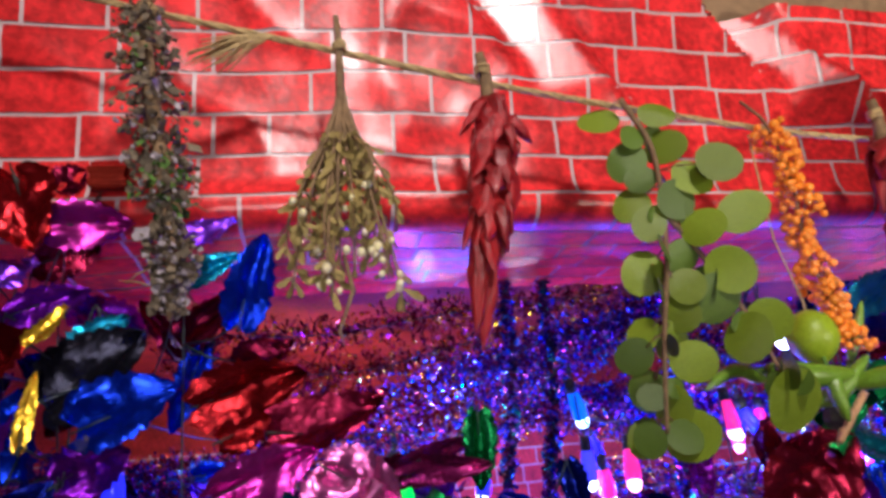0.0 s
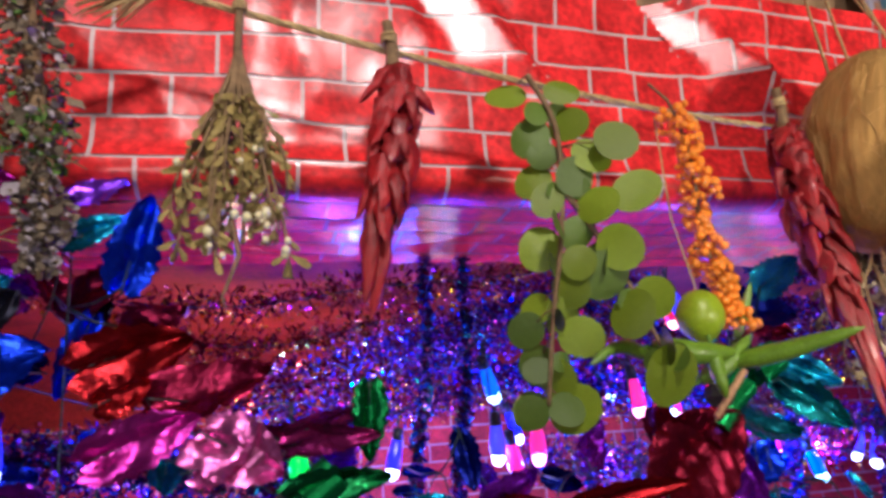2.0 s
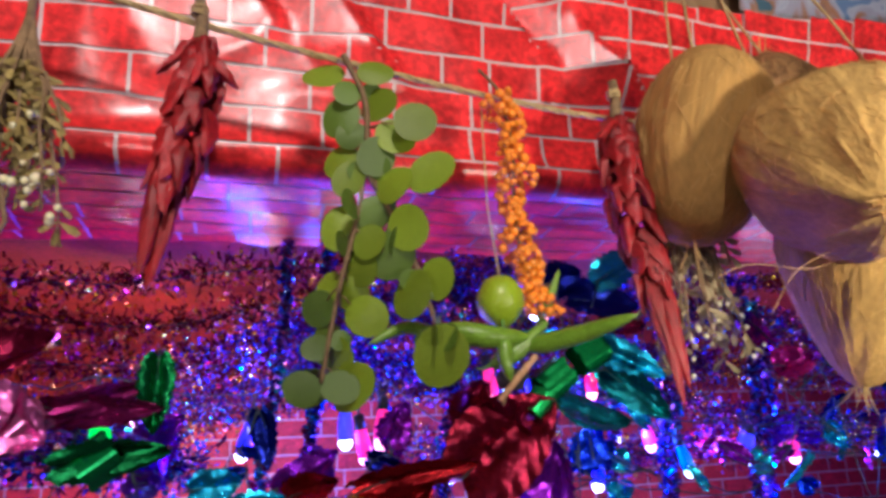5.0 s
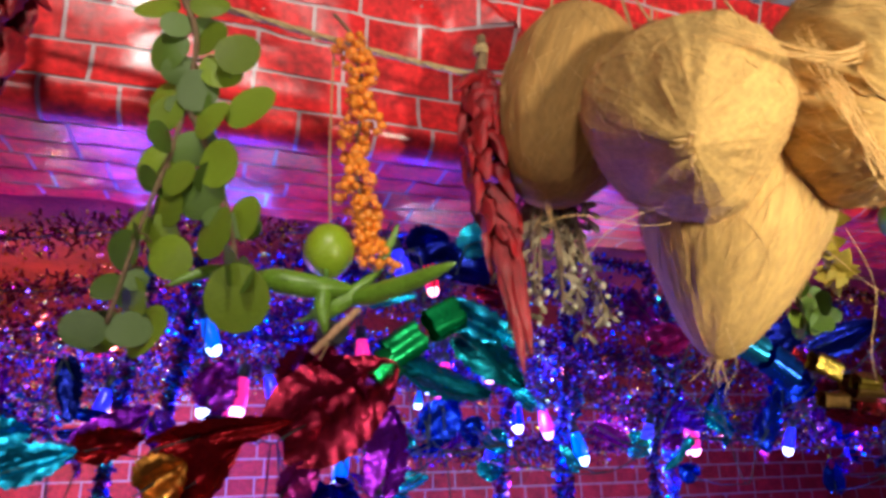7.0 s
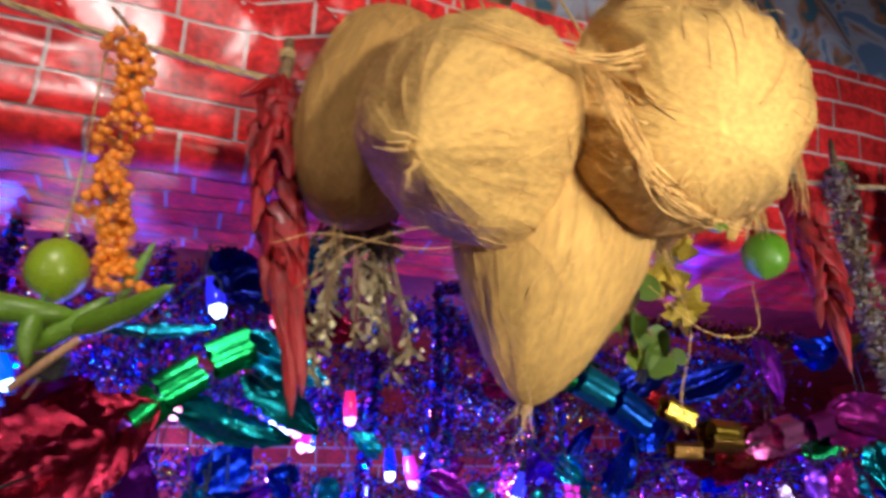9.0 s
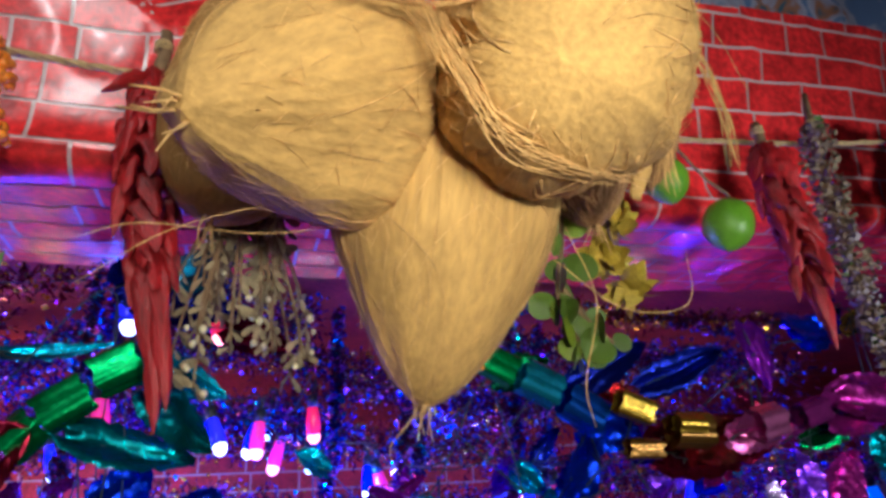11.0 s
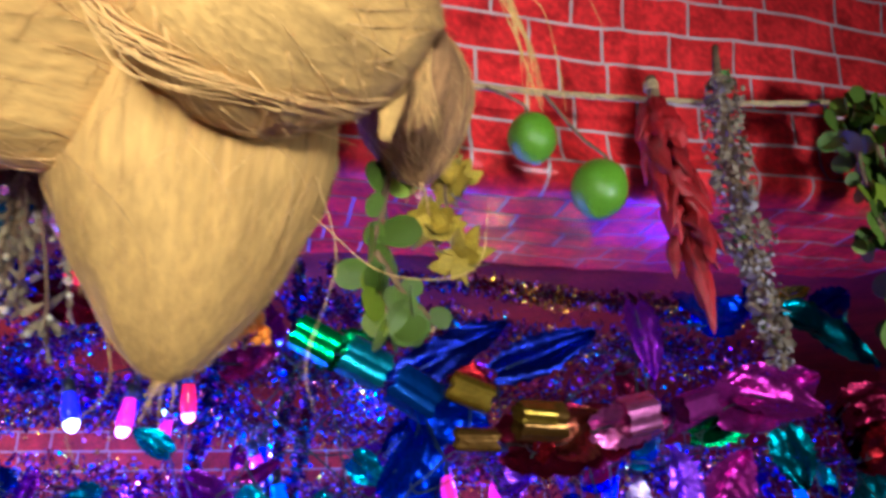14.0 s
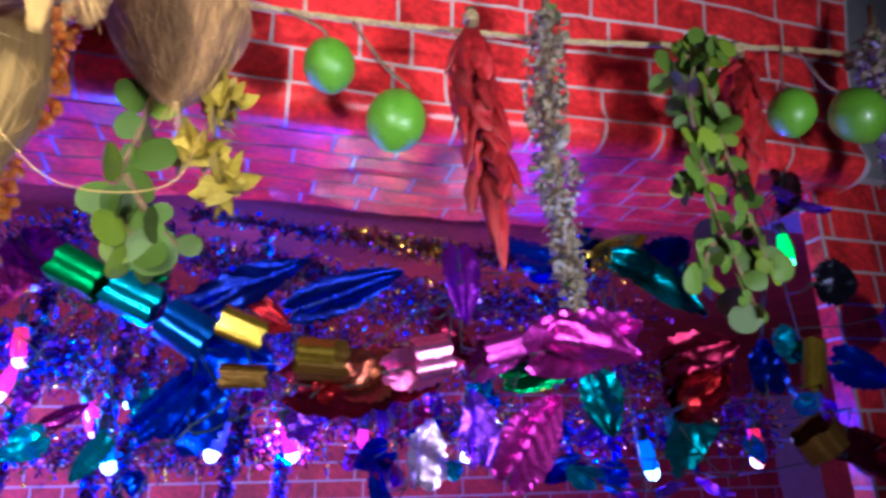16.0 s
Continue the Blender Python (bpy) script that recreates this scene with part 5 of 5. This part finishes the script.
foil_leaf((1.581, 0.53, 1.557), (1.637, 0.53, 1.535), 0.067, "violet", 0)
foil_leaf((1.52, 0.55, 1.42), (1.601, 0.55, 1.442), 0.078, "wine", 0)
# curled foil bands
foil_band((0.795, 0.52, 1.562), (0.836, 0.52, 1.541), 0.040, "green", 0)
foil_band((0.833, 0.52, 1.545), (0.876, 0.52, 1.524), 0.044, "cyan", 0)
foil_band((0.872, 0.52, 1.525), (0.914, 0.52, 1.500), 0.046, "blue", 0)
foil_band((1.058, 0.51, 1.492), (1.096, 0.51, 1.500), 0.044, "pink", 0)
foil_band((1.120, 0.52, 1.500), (1.162, 0.52, 1.512), 0.036, "magenta", 0)
foil_band((0.912, 0.5, 1.518), (0.952, 0.5, 1.503), 0.034, "gold", 0)
foil_band((0.967, 0.5, 1.495), (1.003, 0.5, 1.493), 0.025, "gold", 0)
foil_band((0.914, 0.5, 1.476), (0.956, 0.5, 1.475), 0.025, "amber", 0)
foil_band((1.486, 0.53, 1.535), (1.471, 0.53, 1.473), 0.036, "gold", 0)
foil_band((1.458, 0.53, 1.446), (1.478, 0.53, 1.42), 0.071, "amber", 0)
foil_band((0.966, 0.51, 1.492), (1.016, 0.51, 1.49), 0.045, "amber", 0)
scatter_leaves(0.90, 1.60, 1.37, 1.52, 34, 4)
end_garland(0.56)


# ---- the fairy lights ----
fairy = thing("fairy_light_string", (0.6, 0.85, 1.5), "string of blue, pink and red fairy lights with tinted bulbs", "fairy lights")
BULB_PLACES = []
BULB_MESH = {}
for bulb_name, (tip_mat, body_mat) in BULB.items():
    tip, body, cap = Shape(), Shape(), Shape()
    tip.ball((0, 0, 0), 0.0050, 8, 10, (1, 1, 1.2))
    body.tube([(0, 0, 0.001), (0, 0, 0.004), (0, 0, 0.012), (0, 0, 0.020), (0, 0, 0.025)], [0.0046, 0.0058, 0.0056, 0.0044, 0.0040], 10)
    cap.tube([(0, 0, 0.023), (0, 0, 0.033)], [0.0046, 0.004], 8)
    BULB_MESH[bulb_name] = (body.done("bulb", body_mat), tip.done("lit_tip", tip_mat), cap.done("socket", M_WIRE))


def bulb(place, colour):
    random.seed(len(BULB_PLACES) + 300)
    body, tip, cap = BULB_MESH[colour]
    m = Matrix.Translation(Vector(place) - fairy.location) @ Matrix.Rotation(rnd(-0.35, 0.35), 4, "Y") @ Matrix.Rotation(rnd(-0.3, 0.3), 4, "X") @ Matrix.Scale(1.55, 4)
    o = part_of("bulb", body, fairy, "tinted " + colour + " bulb", m)
    part_of("lit_tip", tip, o)
    part_of("socket", cap, o)
    BULB_PLACES.append(Vector(place) + m.to_3x3() @ Vector((0, 0, 0.032)))


bulb((0.626, 0.85, 1.516), "pink")
bulb((0.694, 0.85, 1.533), "red")
bulb((0.909, 0.8, 1.43), "white")
bulb((0.783, 0.85, 1.455), "pink")
bulb((0.808, 0.8, 1.419), "cyan")
bulb((1.39, 0.696, 1.403), "cyan")
bulb((1.543, 0.7, 1.415), "red")
bulb((1.558, 0.72, 1.414), "blue")
bulb((0.337, 0.75, 1.459), "pink")
bulb((0.585, 0.8, 1.517), "blue")
bulb((0.778, 0.94, 1.466), "blue")
bulb((0.688, 0.85, 1.404), "blue")
bulb((0.454, 0.7, 1.401), "cyan")
bulb((1.099, 0.95, 1.429), "pink")
bulb((0.505, 0.62, 1.606), "blue")
bulb((0.478, 0.7, 1.519), "pink")
bulb((0.317, 0.75, 1.547), "cyan")
bulb((0.312, 0.74, 1.478), "white")
bulb((0.345, 0.70, 1.475), "pink")
bulb((0.995, 0.8, 1.428), "pink")
bulb((-0.151, 0.6, 1.496), "blue")
bulb((0.084, 0.6, 1.473), "green")
bulb((0.617, 0.896, 1.521), "blue")
bulb((0.644, 1.058, 1.562), "cyan")
bulb((0.738, 1.35, 1.53), "cyan")
bulb((0.70, 1.20, 1.565), "red")
bulb((0.40, 0.90, 1.50), "blue")
bulb((1.00, 0.92, 1.435), "white")
bulb((-0.05, 0.85, 1.49), "white")
bulb((0.20, 0.80, 1.47), "blue")
bulb((1.22, 0.85, 1.425), "blue")
bulb((0.651, 0.95, 1.504), "pink")
bulb((0.578, 0.75, 1.631), "red")
bulb((1.562, 0.62, 1.643), "green")
wire_points = sorted(BULB_PLACES, key=lambda p: p.x)
s = Shape()
line = []
for i in range(len(wire_points) - 1):
    p, q = wire_points[i], wire_points[i + 1]
    line += spline([p, p + Vector((0.004, 0, 0.02)), (p + q) / 2 + Vector((0, 0, 0.012)), q + Vector((-0.004, 0, 0.02)), q], 5)[:-1]
s.tube([v - fairy.location for v in line], 0.0011, 5)
part_of("wire", s.done("wire", M_WIRE), fairy, "thin dark green wire")


# ---- tinsel garlands under the recess's ceiling ----
def tinsel(points, radius, strips, colour, label, seed, width=0.0014):
    random.seed(seed)
    line = spline(points, 16)
    base = line[0]
    ob = thing("tinsel_garland", base, label, "tinsel", "tinsel garlands")
    s = Shape()
    s.tube([p - base for p in line], 0.0012, 5)
    part_of("core_wire", s.done("core_wire", M_WIRE), ob)
    # dark strips, then short bright pieces that stand in for glints
    for nm, count, mat in (("foil_fringe", strips, TINSEL[colour][1]), ("foil_glint", int(strips * 0.6), TINSEL[colour][0])):
        s = Shape()
        glint = nm == "foil_glint"
        for _ in range(count):
            u = rnd(0, len(line) - 1.001)
            i = int(u)
            p = line[i].lerp(line[i + 1], u - i) - base
            d = Vector((rnd(-1, 1), rnd(-1, 1), rnd(-1, 1))).normalized()
            w = d.orthogonal().normalized()
            w.rotate(Matrix.Rotation(rnd(0, 6.28), 3, d))
            w *= width * rnd(0.6, 1.4) * (1.9 if glint else 1)
            far = radius * rnd(0.3, 1.2)
            ln = rnd(0.003, 0.007) if glint else rnd(0.010, 0.018)
            bow = w.cross(d).normalized() * ln * rnd(-0.35, 0.35)
            twist = rnd(-0.8, 0.8) if glint else rnd(-3.2, 3.2)
            verts, steps = [], 3 if glint else 4
            for q in range(steps + 1):
                t = q / steps
                c = p + d * (far - ln * (1 - t)) + bow * math.sin(math.pi * t)
                x = Matrix.Rotation(twist * t, 3, d) @ w
                verts += [c - x, c + x]
            s.add(verts, [(2 * q, 2 * q + 1, 2 * q + 3, 2 * q + 2) for q in range(steps)])
        part_of(nm, s.done(nm, mat), ob)["kind"] = "stuff"
    return ob


tinsel([(-0.25, 0.82, 1.70), (0.0, 0.86, 1.685), (0.2, 0.84, 1.705), (0.42, 0.83, 1.72)], 0.032, 1000, "gold", "gold and red tinsel garland under the lintel", 101)
tinsel([(-0.2, 1.0, 1.69), (0.05, 1.02, 1.66), (0.3, 0.96, 1.70)], 0.034, 900, "gold", "gold and red tinsel garland in the recess", 102)
tinsel([(0.0, 1.15, 1.585), (0.2, 1.1, 1.64), (0.38, 1.0, 1.69), (0.6, 0.9, 1.735)], 0.045, 3000, "blue", "blue and violet tinsel garland sloping up to the lintel", 103)
tinsel([(0.08, 1.25, 1.56), (0.3, 1.22, 1.625), (0.5, 1.1, 1.69), (0.7, 1.0, 1.735)], 0.045, 2800, "blue", "blue and violet tinsel garland in the recess", 104)
tinsel([(0.1, 1.3, 1.53), (0.35, 1.3, 1.58), (0.55, 1.25, 1.62), (0.9, 1.2, 1.66)], 0.04, 2400, "mixed", "many-coloured shiny tinsel garland in the recess", 105)
tinsel([(-0.3, 1.2, 1.53), (-0.1, 1.15, 1.53), (0.1, 1.2, 1.52)], 0.045, 2200, "mixed", "many-coloured tinsel garland hanging low", 106)
tinsel([(-0.45, 0.95, 1.56), (-0.2, 0.8, 1.51), (0.0, 0.78, 1.48), (0.15, 0.8, 1.46)], 0.04, 2200, "blue", "blue tinsel garland among the leaves", 107)
tinsel([(0.5, 0.95, 1.70), (0.7, 1.0, 1.66), (0.9, 1.05, 1.62), (1.1, 1.1, 1.60)], 0.042, 2400, "mixed", "many-coloured shiny tinsel garland in the recess", 108)
tinsel([(0.45, 1.15, 1.58), (0.7, 1.15, 1.56), (0.95, 1.2, 1.55), (1.2, 1.25, 1.54)], 0.042, 2600, "mixed", "many-coloured tinsel garland hanging low", 109)
tinsel([(0.85, 0.90, 1.745), (1.05, 0.92, 1.735), (1.25, 0.90, 1.715), (1.45, 0.86, 1.67)], 0.016, 1000, "blue", "thin blue and violet tinsel strand", 110)
tinsel([(0.8, 0.92, 1.70), (1.0, 0.98, 1.69), (1.2, 1.0, 1.67), (1.45, 0.95, 1.66)], 0.035, 2000, "blue", "blue and violet tinsel garland in the recess", 111)
tinsel([(1.05, 0.86, 1.72), (1.2, 0.88, 1.71), (1.4, 0.85, 1.70), (1.6, 0.84, 1.69)], 0.022, 900, "gold", "gold and red tinsel garland in the recess", 112)
tinsel([(0.9, 1.2, 1.60), (1.15, 1.15, 1.60), (1.45, 1.1, 1.58), (1.8, 1.05, 1.56)], 0.045, 2400, "mixed", "many-coloured shiny tinsel garland in the recess", 113)
tinsel([(1.0, 1.0, 1.50), (1.2, 0.95, 1.47), (1.45, 0.9, 1.46), (1.75, 0.9, 1.47)], 0.045, 2400, "mixed", "many-coloured tinsel garland hanging low", 114)
tinsel([(0.35, 0.95, 1.60), (0.55, 0.9, 1.57), (0.75, 0.95, 1.55)], 0.03, 1300, "blue", "dark blue tinsel garland in the recess", 115)
tinsel([(0.9, 0.93, 1.665), (1.1, 0.96, 1.655), (1.3, 0.95, 1.645), (1.55, 0.92, 1.63)], 0.055, 1300, "mixed", "loose many-coloured tinsel garland with wide strands", 116, width=0.0017)
tinsel([(-0.1, 0.95, 1.60), (0.08, 0.97, 1.595), (0.25, 0.95, 1.60)], 0.05, 700, "gold", "loose gold and red tinsel garland with wide strands", 117, width=0.0017)
tinsel([(0.45, 1.0, 1.47), (0.75, 1.05, 1.44), (1.05, 1.0, 1.45)], 0.045, 1800, "mixed", "many-coloured tinsel garland hanging low", 118)
for k, (x, z0, z1, y) in enumerate(((0.225, 1.60, 1.36, 0.76), (0.275, 1.60, 1.36, 0.76), (0.70, 1.53, 1.32, 0.82), (0.79, 1.56, 1.32, 0.82), (0.815, 1.54, 1.32, 0.84), (0.43, 1.55, 1.34, 0.74), (0.93, 1.53, 1.32, 0.80), (0.99, 1.52, 1.32, 0.84))):
    tinsel([(x + 0.02, y, z0 + 0.16), (x + 0.016, y, z0), (x, y + 0.01, (z0 + z1) / 2), (x - 0.012, y, z1)], 0.012, 620, "blue", "dark blue tinsel strand hanging straight down", 120 + k, width=0.0022)


# ---- printed bricks of the foil ----
def face_brick(u0, u1, v0, v1, parent, fn, mat, lift=0.0009):
    nu, nv = 12, 6
    verts = []
    for j in range(nv + 1):
        for i in range(nu + 1):
            p, nrm = fn(u0 + (u1 - u0) * i / nu, v0 + (v1 - v0) * j / nv)
            verts.append(p + nrm * lift)
    faces = [(j * (nu + 1) + i, j * (nu + 1) + i + 1, (j + 1) * (nu + 1) + i + 1, (j + 1) * (nu + 1) + i) for j in range(nv) for i in range(nu)]
    part_of("brick", mesh("brick", verts, faces, mat), parent)


COURSE, JOINT = 0.0412, 0.0036


def brick_rows(parent, fn, u_from, u_to, v_from, v_to, seed, top=None, known=(), mat=M_BRICK):
    """Courses of alternately long and short bricks; known: the joints seen in the lowest courses."""
    random.seed(seed)
    row, v = 0, v_from
    while v < v_to - 0.004:
        joints = list(known[row]) if row < len(known) else [u_from - rnd(0, 0.1)]
        if row < len(known):
            first = joints[0]
            while first > u_from:
                first -= rnd(0.06, 0.11)
                joints.insert(0, first)
        k = row
        while joints[-1] < u_to:
            joints.append(joints[-1] + (0.108 if k % 2 else 0.066) * rnd(0.9, 1.1))
            k += 1
        full = [joints[0]]
        for q in joints[1:]:
            gap = q - full[-1]
            parts = max(1, round(gap / 0.092))
            full += [full[-1] + gap / parts * (n + 1) for n in range(parts)]
        hi = v + COURSE - JOINT
        for a, b in zip(full, full[1:]):
            a, b = max(a, u_from) + JOINT / 2, min(b, u_to) - JOINT / 2
            if b - a > 0.006:
                h = min(hi, v_to if top is None else top((a + b) / 2))
                if h - v > 0.004:
                    face_brick(a, b, v, h, parent, fn, mat)
        v += COURSE
        row += 1


KNOWN = ((0.22, 0.302, 0.453, 0.513, 0.955, 1.117, 1.281),
         (-0.09, 0.124, 0.262, 0.333, 0.50, 0.567, 1.053, 1.107, 1.194, 1.376),
         (-0.189, -0.078, -0.029, 0.085, 0.249, 0.42, 0.537, 0.603, 1.02, 1.072, 1.147, 1.224, 1.345),
         (-0.172, -0.095, 0.009, 0.124, 0.286, 0.388, 0.443, 0.501, 0.60, 1.057, 1.114, 1.198, 1.392),
         (-0.079, 0.03, 0.17, 0.249, 0.326, 0.435, 0.562, 0.614, 1.024, 1.109, 1.191, 1.355),
         (0.24, 0.35, 0.398, 0.46, 0.53, 0.617, 1.073, 1.134, 1.216, 1.305, 1.417))
EDGE = -0.0352
brick_rows(lintel, foil_surface, -0.5, X_RIGHT - 0.004, EDGE, V_TOP + 0.02, 201, top_of, KNOWN)
brick_rows(lintel, foil_surface, -0.5, X_RIGHT - 0.004, EDGE - 5 * COURSE, EDGE - JOINT, 202)
brick_rows(leg, lambda u, v: (Vector((u, 0.60, v)), Vector((0, -1, 0))), 1.602, 1.98, 1.22, 1.755, 203)
brick_rows(leg, lambda u, v: (Vector((1.60, u, v)), Vector((-1, 0, 0))), 0.598, 0.627, 1.22, 1.755, 206)
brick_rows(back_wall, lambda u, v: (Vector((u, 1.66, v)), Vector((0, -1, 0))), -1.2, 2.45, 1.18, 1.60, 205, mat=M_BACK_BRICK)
